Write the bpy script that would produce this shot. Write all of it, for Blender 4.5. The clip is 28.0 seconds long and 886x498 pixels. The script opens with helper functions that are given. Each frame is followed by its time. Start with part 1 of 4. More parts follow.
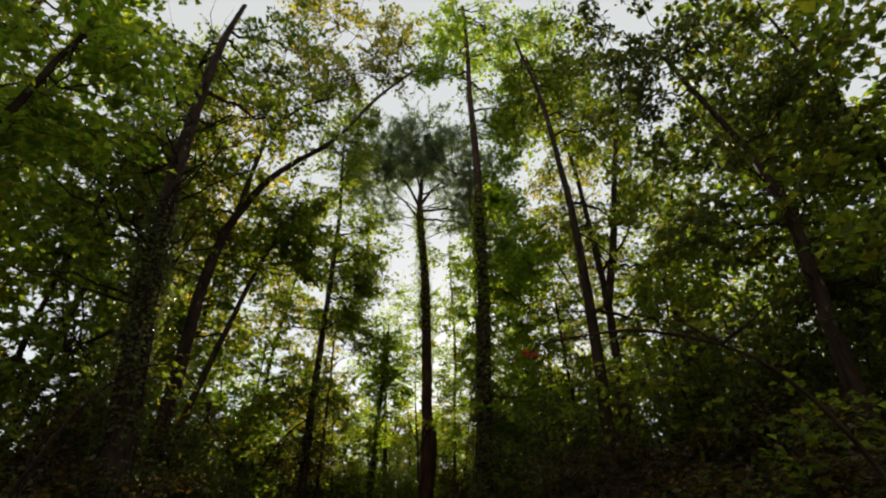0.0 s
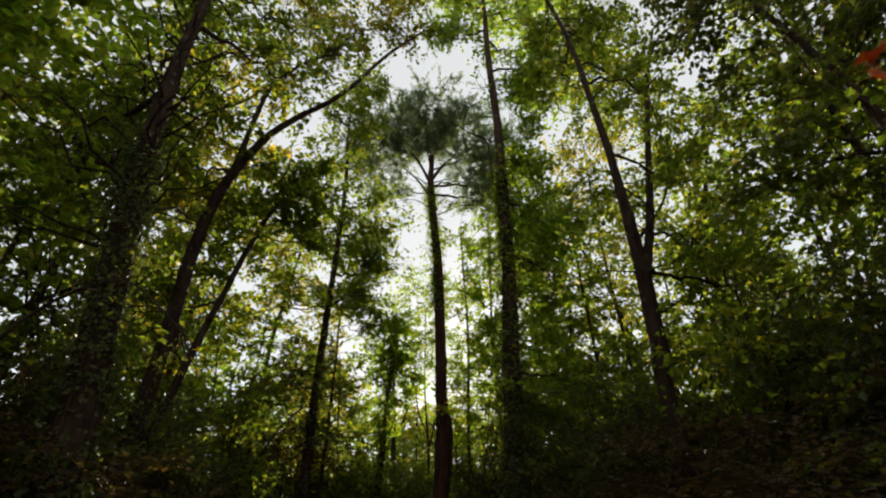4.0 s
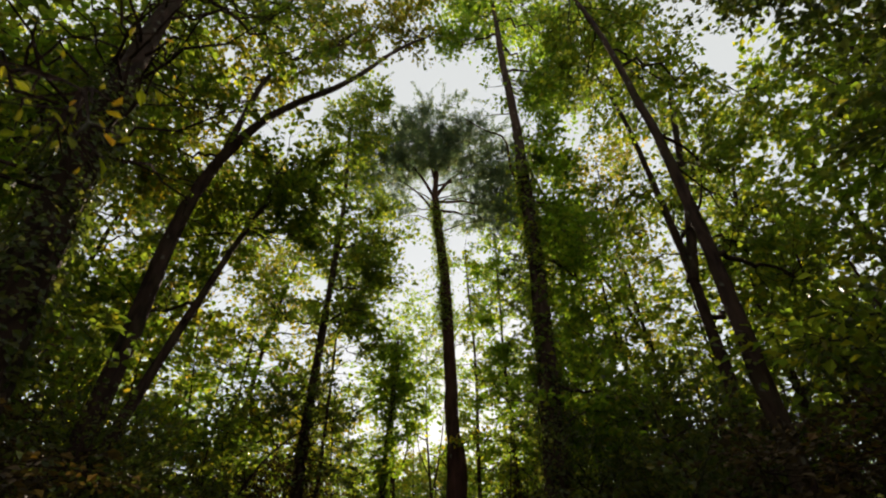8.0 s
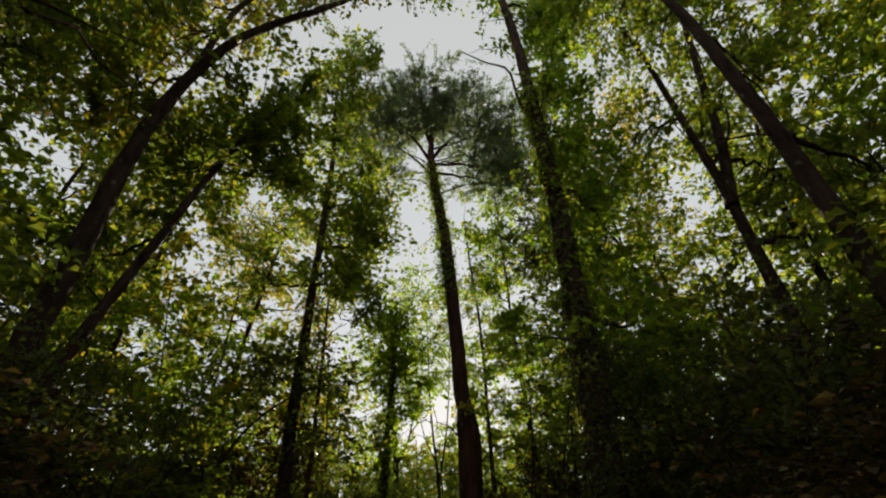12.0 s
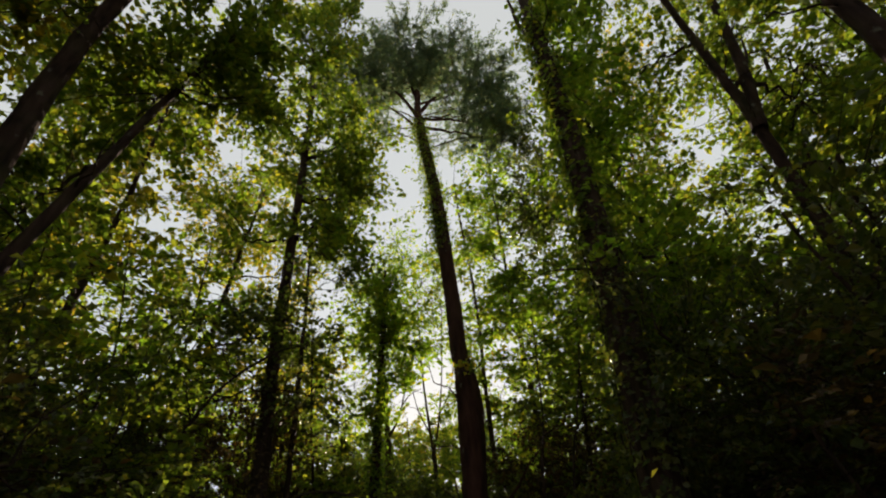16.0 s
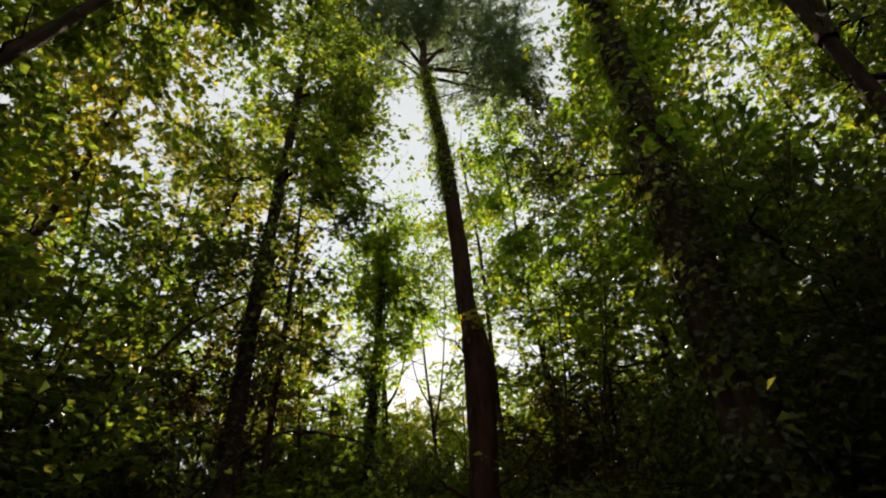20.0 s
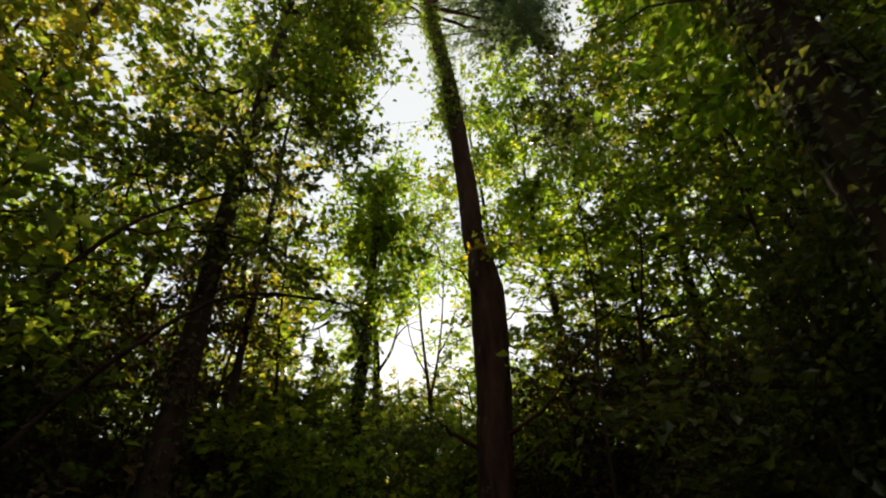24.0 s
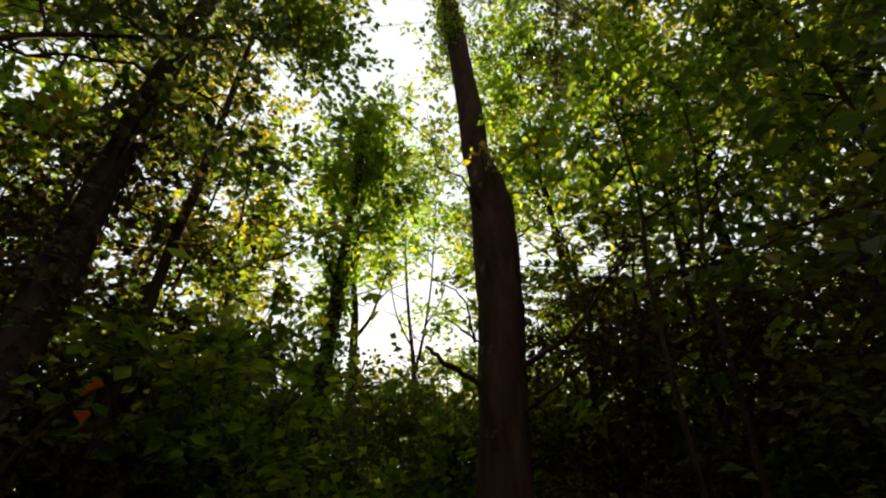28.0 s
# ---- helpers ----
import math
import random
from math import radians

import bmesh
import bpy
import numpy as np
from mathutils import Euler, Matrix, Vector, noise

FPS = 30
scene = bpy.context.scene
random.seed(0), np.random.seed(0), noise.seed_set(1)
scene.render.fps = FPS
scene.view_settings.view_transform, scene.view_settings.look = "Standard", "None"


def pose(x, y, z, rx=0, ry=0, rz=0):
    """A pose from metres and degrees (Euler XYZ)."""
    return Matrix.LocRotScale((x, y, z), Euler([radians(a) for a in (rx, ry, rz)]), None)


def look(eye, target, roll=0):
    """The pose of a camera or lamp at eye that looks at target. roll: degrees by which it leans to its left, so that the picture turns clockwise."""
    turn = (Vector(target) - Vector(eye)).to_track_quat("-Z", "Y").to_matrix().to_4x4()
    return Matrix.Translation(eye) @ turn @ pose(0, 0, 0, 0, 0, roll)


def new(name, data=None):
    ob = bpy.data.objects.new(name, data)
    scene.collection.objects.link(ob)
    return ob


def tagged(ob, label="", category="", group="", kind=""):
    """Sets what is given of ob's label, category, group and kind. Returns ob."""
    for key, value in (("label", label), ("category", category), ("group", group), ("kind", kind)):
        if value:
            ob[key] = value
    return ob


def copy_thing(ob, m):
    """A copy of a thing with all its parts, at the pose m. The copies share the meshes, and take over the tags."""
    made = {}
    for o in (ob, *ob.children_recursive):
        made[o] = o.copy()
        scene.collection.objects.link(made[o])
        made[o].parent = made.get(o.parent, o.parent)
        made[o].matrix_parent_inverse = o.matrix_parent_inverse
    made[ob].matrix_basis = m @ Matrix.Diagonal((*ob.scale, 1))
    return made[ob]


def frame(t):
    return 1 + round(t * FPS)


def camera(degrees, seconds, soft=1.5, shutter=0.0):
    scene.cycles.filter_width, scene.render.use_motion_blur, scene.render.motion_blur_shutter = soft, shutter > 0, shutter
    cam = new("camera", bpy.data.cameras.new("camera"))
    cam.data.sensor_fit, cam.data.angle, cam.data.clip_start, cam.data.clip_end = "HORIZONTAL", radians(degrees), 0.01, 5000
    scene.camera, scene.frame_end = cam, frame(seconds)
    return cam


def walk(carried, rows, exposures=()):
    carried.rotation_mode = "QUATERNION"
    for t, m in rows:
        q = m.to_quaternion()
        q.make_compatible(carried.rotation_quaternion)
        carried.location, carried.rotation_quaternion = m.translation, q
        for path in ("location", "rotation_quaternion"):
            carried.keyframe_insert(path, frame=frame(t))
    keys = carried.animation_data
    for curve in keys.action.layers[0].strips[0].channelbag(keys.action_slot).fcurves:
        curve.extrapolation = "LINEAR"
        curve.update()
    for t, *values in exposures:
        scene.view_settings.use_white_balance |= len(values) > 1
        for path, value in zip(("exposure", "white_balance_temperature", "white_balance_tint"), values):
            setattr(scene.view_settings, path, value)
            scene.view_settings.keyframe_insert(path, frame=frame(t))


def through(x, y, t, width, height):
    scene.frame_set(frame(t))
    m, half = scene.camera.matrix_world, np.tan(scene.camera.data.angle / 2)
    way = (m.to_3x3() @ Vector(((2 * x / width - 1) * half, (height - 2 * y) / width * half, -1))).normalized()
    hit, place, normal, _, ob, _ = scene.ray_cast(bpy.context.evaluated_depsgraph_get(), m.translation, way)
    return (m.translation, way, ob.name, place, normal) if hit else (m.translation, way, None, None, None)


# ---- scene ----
# the walk: seconds, place in metres, turn in degrees
cam = camera(83.5, 28.0, soft=2.1, shutter=0.5)
ROWS = [
    (0.0, -0.0, 0.0, 1.6, 124.99, 0.0, 0.01),
    (0.5, -0.05, 0.216, 1.608, 124.81, 0.05, 0.12),
    (1.0, -0.098, 0.428, 1.615, 124.65, -0.02, 0.03),
    (1.5, -0.145, 0.641, 1.623, 124.63, -0.19, -0.02),
    (2.0, -0.197, 0.859, 1.631, 124.68, -0.27, -0.02),
    (2.5, -0.257, 1.087, 1.64, 124.71, -0.3, 0.13),
    (3.0, -0.329, 1.329, 1.65, 124.74, -0.26, 0.11),
    (3.5, -0.416, 1.587, 1.662, 124.78, -0.27, 0.09),
    (5.5, -0.803, 2.679, 1.71, 126.5, 0.26, -0.55),
    (6.0, -0.887, 2.948, 1.718, 127.2, 0.22, -0.8),
    (6.5, -0.97, 3.214, 1.725, 127.9, 0.17, -1.03),
    (7.0, -1.05, 3.48, 1.73, 128.73, 0.14, -1.15),
    (7.5, -1.124, 3.748, 1.732, 129.69, 0.21, -1.13),
    (8.0, -1.188, 4.022, 1.729, 130.59, 0.27, -1.18),
    (8.5, -1.239, 4.303, 1.718, 130.73, 0.64, -0.99),
    (9.0, -1.273, 4.605, 1.695, 130.74, 0.96, -0.92),
    (9.5, -1.293, 4.921, 1.662, 130.72, 1.28, -0.78),
    (10.0, -1.306, 5.237, 1.626, 130.93, 1.68, -0.55),
    (10.5, -1.317, 5.538, 1.593, 131.06, 2.03, -0.44),
    (11.0, -1.333, 5.809, 1.571, 131.1, 2.15, -0.44),
    (11.5, -1.359, 6.034, 1.565, 131.13, 2.21, -0.46),
    (12.0, -1.389, 6.214, 1.572, 131.2, 2.28, -0.42),
    (12.5, -1.423, 6.366, 1.588, 131.25, 2.42, -0.38),
    (14.5, -1.534, 7.048, 1.649, 129.64, 4.08, -0.85),
    (15.0, -1.551, 7.276, 1.657, 129.55, 4.09, -0.97),
    (15.5, -1.565, 7.514, 1.663, 129.65, 4.08, -1.03),
    (16.0, -1.577, 7.755, 1.669, 129.6, 4.29, -0.99),
    (16.5, -1.59, 7.991, 1.673, 129.69, 4.21, -1.05),
    (17.0, -1.602, 8.215, 1.676, 129.6, 4.2, -1.09),
    (17.5, -1.614, 8.433, 1.68, 129.55, 4.04, -1.18),
    (18.0, -1.624, 8.647, 1.684, 129.44, 3.74, -1.23),
    (18.5, -1.635, 8.859, 1.685, 129.25, 3.63, -1.24),
    (19.0, -1.645, 9.07, 1.683, 129.09, 3.55, -1.34),
    (19.5, -1.657, 9.282, 1.676, 128.97, 3.44, -1.54),
    (20.0, -1.671, 9.491, 1.663, 128.87, 3.36, -1.63),
    (20.5, -1.686, 9.692, 1.643, 128.7, 3.28, -1.62),
    (21.0, -1.702, 9.892, 1.619, 128.72, 3.27, -1.64),
    (21.5, -1.717, 10.098, 1.593, 128.67, 3.29, -1.71),
    (23.5, -1.774, 11.118, 1.491, 128.69, 2.75, -2.73),
    (24.0, -1.787, 11.417, 1.465, 128.73, 2.59, -2.98),
    (24.5, -1.796, 11.716, 1.442, 128.73, 2.44, -3.18),
    (25.0, -1.802, 12.008, 1.423, 128.73, 2.35, -3.52),
    (25.5, -1.8, 12.284, 1.413, 128.87, 2.16, -3.95),
    (26.0, -1.793, 12.552, 1.409, 128.99, 2.04, -4.25),
    (26.5, -1.78, 12.816, 1.41, 129.06, 1.89, -4.58),
    (27.0, -1.766, 13.077, 1.413, 129.37, 1.83, -4.96),
    (27.5, -1.751, 13.337, 1.417, 129.53, 1.85, -5.18),
    (28.0, -1.738, 13.6, 1.419, 129.74, 1.95, -5.31),
]
walk(cam, [(t, pose(*row)) for t, *row in ROWS], exposures=[(t, stops, 7450, 17) for t, stops in ((0.0, 1.85), (6.0, 2.0), (8.0, 1.92), (11.0, 1.68), (15.0, 1.55), (17.0, 1.92), (20.0, 1.98), (25.0, 2.25), (28.0, 2.38))])
# ---- daylight ----
SUN_AZ, SUN_EL = 2.8, 22.0
world = bpy.data.worlds.new("sky")
scene.world = world
world.use_nodes = True
wn = world.node_tree.nodes
sky = wn.new("ShaderNodeTexSky")
sky.sky_type, sky.sun_disc = "NISHITA", False
sky.sun_elevation, sky.sun_rotation = radians(SUN_EL), radians(SUN_AZ)
sky.air_density, sky.dust_density, sky.ozone_density = 1.0, 0.2, 0.3
# a thin even veil of high cloud over the blue
veil = wn.new("ShaderNodeMix")
veil.data_type = "RGBA"
veil.inputs["Factor"].default_value = 0.8
veil.inputs["B"].default_value = (2.65, 3.0, 3.02, 1)
world.node_tree.links.new(sky.outputs[0], veil.inputs["A"])
world.node_tree.links.new(veil.outputs["Result"], wn["Background"].inputs[0])
wn["Background"].inputs[1].default_value = 0.075
sun = new("sun", bpy.data.lights.new("sun", "SUN"))
sun.data.energy, sun.data.angle, sun.data.color = 2.6, radians(0.6), (1.0, 0.93, 0.82)
sun.matrix_world = look((0, 0, 60), (0 - 60 * math.sin(radians(SUN_AZ)) * math.cos(radians(SUN_EL)),
                                      -60 * math.cos(radians(SUN_AZ)) * math.cos(radians(SUN_EL)), 60 - 60 * math.sin(radians(SUN_EL))))


# ---- materials ----
def node_material(name):
    m = bpy.data.materials.new(name)
    m.use_nodes = True
    nt = m.node_tree
    nt.nodes.clear()
    return m, nt, nt.nodes.new("ShaderNodeOutputMaterial")


def ramp(nt, stops, fac):
    r = nt.nodes.new("ShaderNodeValToRGB")
    els = r.color_ramp.elements
    while len(els) < len(stops):
        els.new(0.5)
    for e, (p, c) in zip(els, stops):
        e.position, e.color = p, (*c, 1)
    nt.links.new(fac, r.inputs[0])
    return r.outputs[0]


def texture(nt, kind, scale, detail=4.0, stretch=(1, 1, 1)):
    co = nt.nodes.new("ShaderNodeTexCoord")
    mp = nt.nodes.new("ShaderNodeMapping")
    mp.inputs["Scale"].default_value = stretch
    tx = nt.nodes.new("ShaderNodeTexNoise" if kind == "noise" else "ShaderNodeTexVoronoi")
    tx.inputs["Scale"].default_value = scale
    if kind == "noise":
        tx.inputs["Detail"].default_value = detail
    nt.links.new(co.outputs["Object"], mp.inputs[0])
    nt.links.new(mp.outputs[0], tx.inputs["Vector"])
    return tx


def leaf_material(name, dark, mid, light, through=0.5, rough=0.5, glow=1.95):
    """A leaf: a matt face with a slight sheen that lets light through in a yellower green."""
    m, nt, out = node_material(name)
    geo = nt.nodes.new("ShaderNodeNewGeometry")
    ob = nt.nodes.new("ShaderNodeObjectInfo")
    add = nt.nodes.new("ShaderNodeMath")
    add.operation = "MULTIPLY_ADD"
    nt.links.new(ob.outputs["Random"], add.inputs[0])
    add.inputs[1].default_value = 0.12
    nt.links.new(geo.outputs["Random Per Island"], add.inputs[2])
    big = texture(nt, "noise", 0.9, 2.0)
    mix = nt.nodes.new("ShaderNodeMath")
    mix.operation = "MULTIPLY_ADD"
    nt.links.new(big.outputs[0], mix.inputs[0])
    mix.inputs[1].default_value = 0.55
    sub = nt.nodes.new("ShaderNodeMath")
    sub.operation = "SUBTRACT"
    nt.links.new(add.outputs[0], sub.inputs[0])
    sub.inputs[1].default_value = 0.28
    nt.links.new(sub.outputs[0], mix.inputs[2])
    col = ramp(nt, ((0.0, dark), (0.5, mid), (0.93, light), (1.0, tuple(min(1, c * f) for c, f in zip(light, (1.25, 1.05, 0.8))))), mix.outputs[0])
    bs = nt.nodes.new("ShaderNodeBsdfPrincipled")
    bs.inputs["Roughness"].default_value = rough
    bs.inputs["Specular IOR Level"].default_value = 0.35
    nt.links.new(col, bs.inputs["Base Color"])
    fine = texture(nt, "noise", 60.0, 3.0)
    bump = nt.nodes.new("ShaderNodeBump")
    bump.inputs["Strength"].default_value = 0.3
    bump.inputs["Distance"].default_value = 0.01
    nt.links.new(fine.outputs[0], bump.inputs["Height"])
    nt.links.new(bump.outputs[0], bs.inputs["Normal"])
    tr = nt.nodes.new("ShaderNodeBsdfTranslucent")
    tint = nt.nodes.new("ShaderNodeMix")
    tint.data_type, tint.blend_type = "RGBA", "MULTIPLY"
    tint.inputs["Factor"].default_value = 1.0
    nt.links.new(col, tint.inputs["A"])
    tint.inputs["B"].default_value = (1.12 * glow, 1.25 * glow, 0.5 * glow, 1)
    nt.links.new(tint.outputs["Result"], tr.inputs[0])
    ms = nt.nodes.new("ShaderNodeMixShader")
    ms.inputs[0].default_value = through
    nt.links.new(bs.outputs[0], ms.inputs[1])
    nt.links.new(tr.outputs[0], ms.inputs[2])
    nt.links.new(ms.outputs[0], out.inputs[0])
    return m


def bark_material(name, dark, light, moss=0.25, scale=9.0):
    m, nt, out = node_material(name)
    grain = texture(nt, "noise", scale, 8.0, (1, 1, 0.22))
    plate = texture(nt, "voronoi", scale * 1.4, stretch=(1, 1, 0.3))
    blotch = texture(nt, "noise", 1.3, 3.0)
    col = ramp(nt, ((0.3, dark), (0.7, light)), grain.outputs[0])
    green = nt.nodes.new("ShaderNodeMix")
    green.data_type = "RGBA"
    lim = ramp(nt, ((0.48, (0, 0, 0)), (0.75, (moss, moss, moss))), blotch.outputs[0])
    nt.links.new(lim, green.inputs["Factor"])
    nt.links.new(col, green.inputs["A"])
    green.inputs["B"].default_value = (0.07, 0.09, 0.03, 1)
    fleck = texture(nt, "voronoi", 4.5, stretch=(1, 1, 0.6))
    patch = texture(nt, "noise", 26.0, 5.0)
    edge = nt.nodes.new("ShaderNodeMath")
    edge.operation = "MULTIPLY_ADD"
    nt.links.new(patch.outputs[0], edge.inputs[0])
    edge.inputs[1].default_value = 0.35
    nt.links.new(fleck.outputs["Distance"], edge.inputs[2])
    pale = nt.nodes.new("ShaderNodeMix")
    pale.data_type = "RGBA"
    nt.links.new(ramp(nt, ((0.27, (0.55, 0.55, 0.55)), (0.36, (0, 0, 0))), edge.outputs[0]), pale.inputs["Factor"])
    nt.links.new(green.outputs["Result"], pale.inputs["A"])
    pale.inputs["B"].default_value = (0.15, 0.15, 0.115, 1)
    bs = nt.nodes.new("ShaderNodeBsdfPrincipled")
    bs.inputs["Roughness"].default_value = 0.95
    bs.inputs["Specular IOR Level"].default_value = 0.1
    nt.links.new(pale.outputs["Result"], bs.inputs["Base Color"])
    hgt = nt.nodes.new("ShaderNodeMath")
    nt.links.new(grain.outputs[0], hgt.inputs[0])
    nt.links.new(plate.outputs["Distance"], hgt.inputs[1])
    bump = nt.nodes.new("ShaderNodeBump")
    bump.inputs["Strength"].default_value = 0.9
    bump.inputs["Distance"].default_value = 0.03
    nt.links.new(hgt.outputs[0], bump.inputs["Height"])
    nt.links.new(bump.outputs[0], bs.inputs["Normal"])
    nt.links.new(bs.outputs[0], out.inputs[0])
    return m


def ground_material():
    m, nt, out = node_material("leaf_litter")
    a, b = texture(nt, "noise", 0.6, 6.0), texture(nt, "voronoi", 14.0)
    col = ramp(nt, ((0.2, (0.03, 0.02, 0.012)), (0.5, (0.09, 0.055, 0.03)), (0.8, (0.05, 0.06, 0.02))), a.outputs[0])
    mx = nt.nodes.new("ShaderNodeMix")
    mx.data_type, mx.blend_type = "RGBA", "OVERLAY"
    mx.inputs["Factor"].default_value = 0.22
    nt.links.new(col, mx.inputs["A"])
    nt.links.new(b.outputs["Color"], mx.inputs["B"])
    bs = nt.nodes.new("ShaderNodeBsdfPrincipled")
    bs.inputs["Roughness"].default_value = 0.95
    nt.links.new(mx.outputs["Result"], bs.inputs["Base Color"])
    bump = nt.nodes.new("ShaderNodeBump")
    bump.inputs["Distance"].default_value = 0.03
    nt.links.new(b.outputs["Distance"], bump.inputs["Height"])
    nt.links.new(bump.outputs[0], bs.inputs["Normal"])
    nt.links.new(bs.outputs[0], out.inputs[0])
    return m


LEAF_OAK = leaf_material("oak_leaf", (0.046, 0.074, 0.014), (0.085, 0.117, 0.022), (0.147, 0.153, 0.030), 0.66)
LEAF_MAPLE = leaf_material("maple_leaf", (0.065, 0.111, 0.016), (0.109, 0.163, 0.025), (0.180, 0.203, 0.036), 0.66)
LEAF_AUTUMN = leaf_material("turning_leaf", (0.059, 0.074, 0.014), (0.109, 0.111, 0.020), (0.185, 0.139, 0.028), 0.66)
# dark leaf; on hornbeam, oak and maple its colour stands in for shade
LEAF_DARK = leaf_material("dark_shade_leaf", (0.031, 0.044, 0.013), (0.052, 0.067, 0.019), (0.087, 0.087, 0.026), 0.45, 0.4)
# brown undergrowth leaf; its colour also carries the warm dark of low shade
LEAF_BROWN = leaf_material("shade_brown_leaf", (0.03, 0.02, 0.011), (0.058, 0.035, 0.018), (0.1, 0.062, 0.026), 0.3, 0.7, 1.2)
NEEDLE = leaf_material("pine_needle", (0.05, 0.08, 0.075), (0.085, 0.12, 0.108), (0.125, 0.15, 0.125), 0.5, 0.5, 1.7)
LEAF_YELLOW = leaf_material("yellow_leaf", (0.1, 0.12, 0.014), (0.2, 0.18, 0.022), (0.38, 0.22, 0.025), 0.6)
LEAF_RED = leaf_material("red_leaf", (0.14, 0.016, 0.01), (0.26, 0.028, 0.014), (0.34, 0.05, 0.016), 0.5)
BARK_DARK = bark_material("dark_bark", (0.017, 0.01, 0.008), (0.058, 0.034, 0.025), 0.2)
BARK_GREY = bark_material("grey_bark", (0.022, 0.014, 0.01), (0.085, 0.052, 0.038), 0.2)
BARK_PINE = bark_material("pine_bark", (0.02, 0.01, 0.008), (0.08, 0.035, 0.026), 0.08, 7.0)
LITTER = ground_material()


# ---- mesh builders ----
def mesh_of(name, verts, tris, material, smooth=False, quads=None):
    """A mesh from arrays of vertices and of triangles or quads."""
    faces = quads if quads is not None else tris
    k = faces.shape[1]
    me = bpy.data.meshes.new(name)
    me.vertices.add(len(verts))
    me.vertices.foreach_set("co", np.ascontiguousarray(verts, dtype=np.float32).ravel())
    me.loops.add(faces.size)
    me.loops.foreach_set("vertex_index", np.ascontiguousarray(faces, dtype=np.int32).ravel())
    me.polygons.add(len(faces))
    me.polygons.foreach_set("loop_start", np.arange(0, faces.size, k, dtype=np.int32))
    me.polygons.foreach_set("use_smooth", np.full(len(faces), smooth))
    me.materials.append(material)
    me.update(calc_edges=True)
    return me


def part(name, me, parent, label="", kind=""):
    ob = new(name, me)
    ob.parent = parent
    return tagged(ob, label, kind=kind)


def thing(name, place, label, category, group=""):
    ob = new(name)
    ob.location = place
    ob.empty_display_size = 0.3
    return tagged(ob, label, category, group)


def smooth_line(points, n):
    """n points along a curve through the points given."""
    p = np.array(points, float)
    p = np.vstack([2 * p[0] - p[1], p, 2 * p[-1] - p[-2]])
    u = np.linspace(0, len(p) - 3 - 1e-6, n)
    i = u.astype(int)
    f = (u - i)[:, None]
    a, b, c, d = p[i], p[i + 1], p[i + 2], p[i + 3]
    return 0.5 * (2 * b + (c - a) * f + (2 * a - 5 * b + 4 * c - d) * f ** 2 + (3 * b - 3 * c + d - a) * f ** 3)


def tube(line, radii, sides, rng, rough=0.0):
    """Vertices and quads of a tapered round stem along a line."""
    n = len(line)
    way = np.gradient(line, axis=0)
    way /= np.linalg.norm(way, axis=1)[:, None] + 1e-9
    side = np.cross(way, (0.31, 0.95, 0.05))
    side /= np.linalg.norm(side, axis=1)[:, None] + 1e-9
    up = np.cross(side, way)
    a = np.linspace(0, 2 * np.pi, sides, endpoint=False)
    r = np.repeat(np.asarray(radii)[:, None], sides, 1)
    if rough:
        ridge = np.cumsum(rng.normal(0, 0.35, (n, sides)), 0)
        ridge -= ridge.mean()
        r = r * (1 + rough * np.tanh(ridge) + rough * 0.6 * rng.normal(0, 1, (n, sides)))
    v = line[:, None] + r[..., None] * (np.cos(a)[None, :, None] * side[:, None] + np.sin(a)[None, :, None] * up[:, None])
    i = np.arange(n - 1)[:, None] * sides
    j = np.arange(sides)[None]
    k = (j + 1) % sides
    q = np.stack([i + j, i + k, i + sides + k, i + sides + j], -1).reshape(-1, 4)
    return v.reshape(-1, 3), q


def joined(pieces):
    vs, qs, n = [], [], 0
    for v, q in pieces:
        vs.append(v)
        qs.append(q + n)
        n += len(v)
    return np.vstack(vs), np.vstack(qs)


def leaf_mesh(name, at, size, rng, material, width=0.72, flat=0.9, full=False, heading=None, facing=None):
    """Folded pointed leaves, each of its own few faces, at the places given."""
    n = len(at)
    if facing is None:
        nor = rng.normal(0, 1, (n, 3)) * 0.75
        nor[:, 2] += flat * 1.2
    else:
        nor = facing + rng.normal(0, 0.4, (n, 3))
    nor /= np.linalg.norm(nor, axis=1)[:, None] + 1e-9
    d = rng.normal(0, 1, (n, 3)) if heading is None else heading + rng.normal(0, 0.35, (n, 3))
    d -= nor * (d * nor).sum(1)[:, None]
    d /= np.linalg.norm(d, axis=1)[:, None] + 1e-9
    s = np.cross(nor, d)
    L = size[:, None]
    W = L * width * rng.uniform(0.8, 1.15, (n, 1))
    fold = nor * W * rng.uniform(0.05, 0.3, (n, 1))
    droop = nor * L * rng.uniform(0.0, 0.3, (n, 1))
    base, tip = at - d * L * 0.5, at + d * L * 0.5 - droop
    if full:
        mid = at + d * L * 0.05
        v = np.stack([base, mid - d * L * 0.22 + s * W * 0.42 + fold, mid + d * L * 0.12 + s * W * 0.5 + fold, tip,
                      mid + d * L * 0.12 - s * W * 0.5 + fold, mid - d * L * 0.22 - s * W * 0.42 + fold], 1).reshape(-1, 3)
        o = np.arange(n)[:, None] * 6
        f = np.concatenate([o + [0, 1, 2], o + [0, 2, 3], o + [0, 3, 4], o + [0, 4, 5]], 1).reshape(-1, 3)
    else:
        v = np.stack([base, at + s * W * 0.5 + fold, tip, at - s * W * 0.5 + fold], 1).reshape(-1, 3)
        o = np.arange(n)[:, None] * 4
        f = np.concatenate([o + [0, 1, 2], o + [0, 2, 3]], 1).reshape(-1, 3)
    return mesh_of(name, v, f, material)


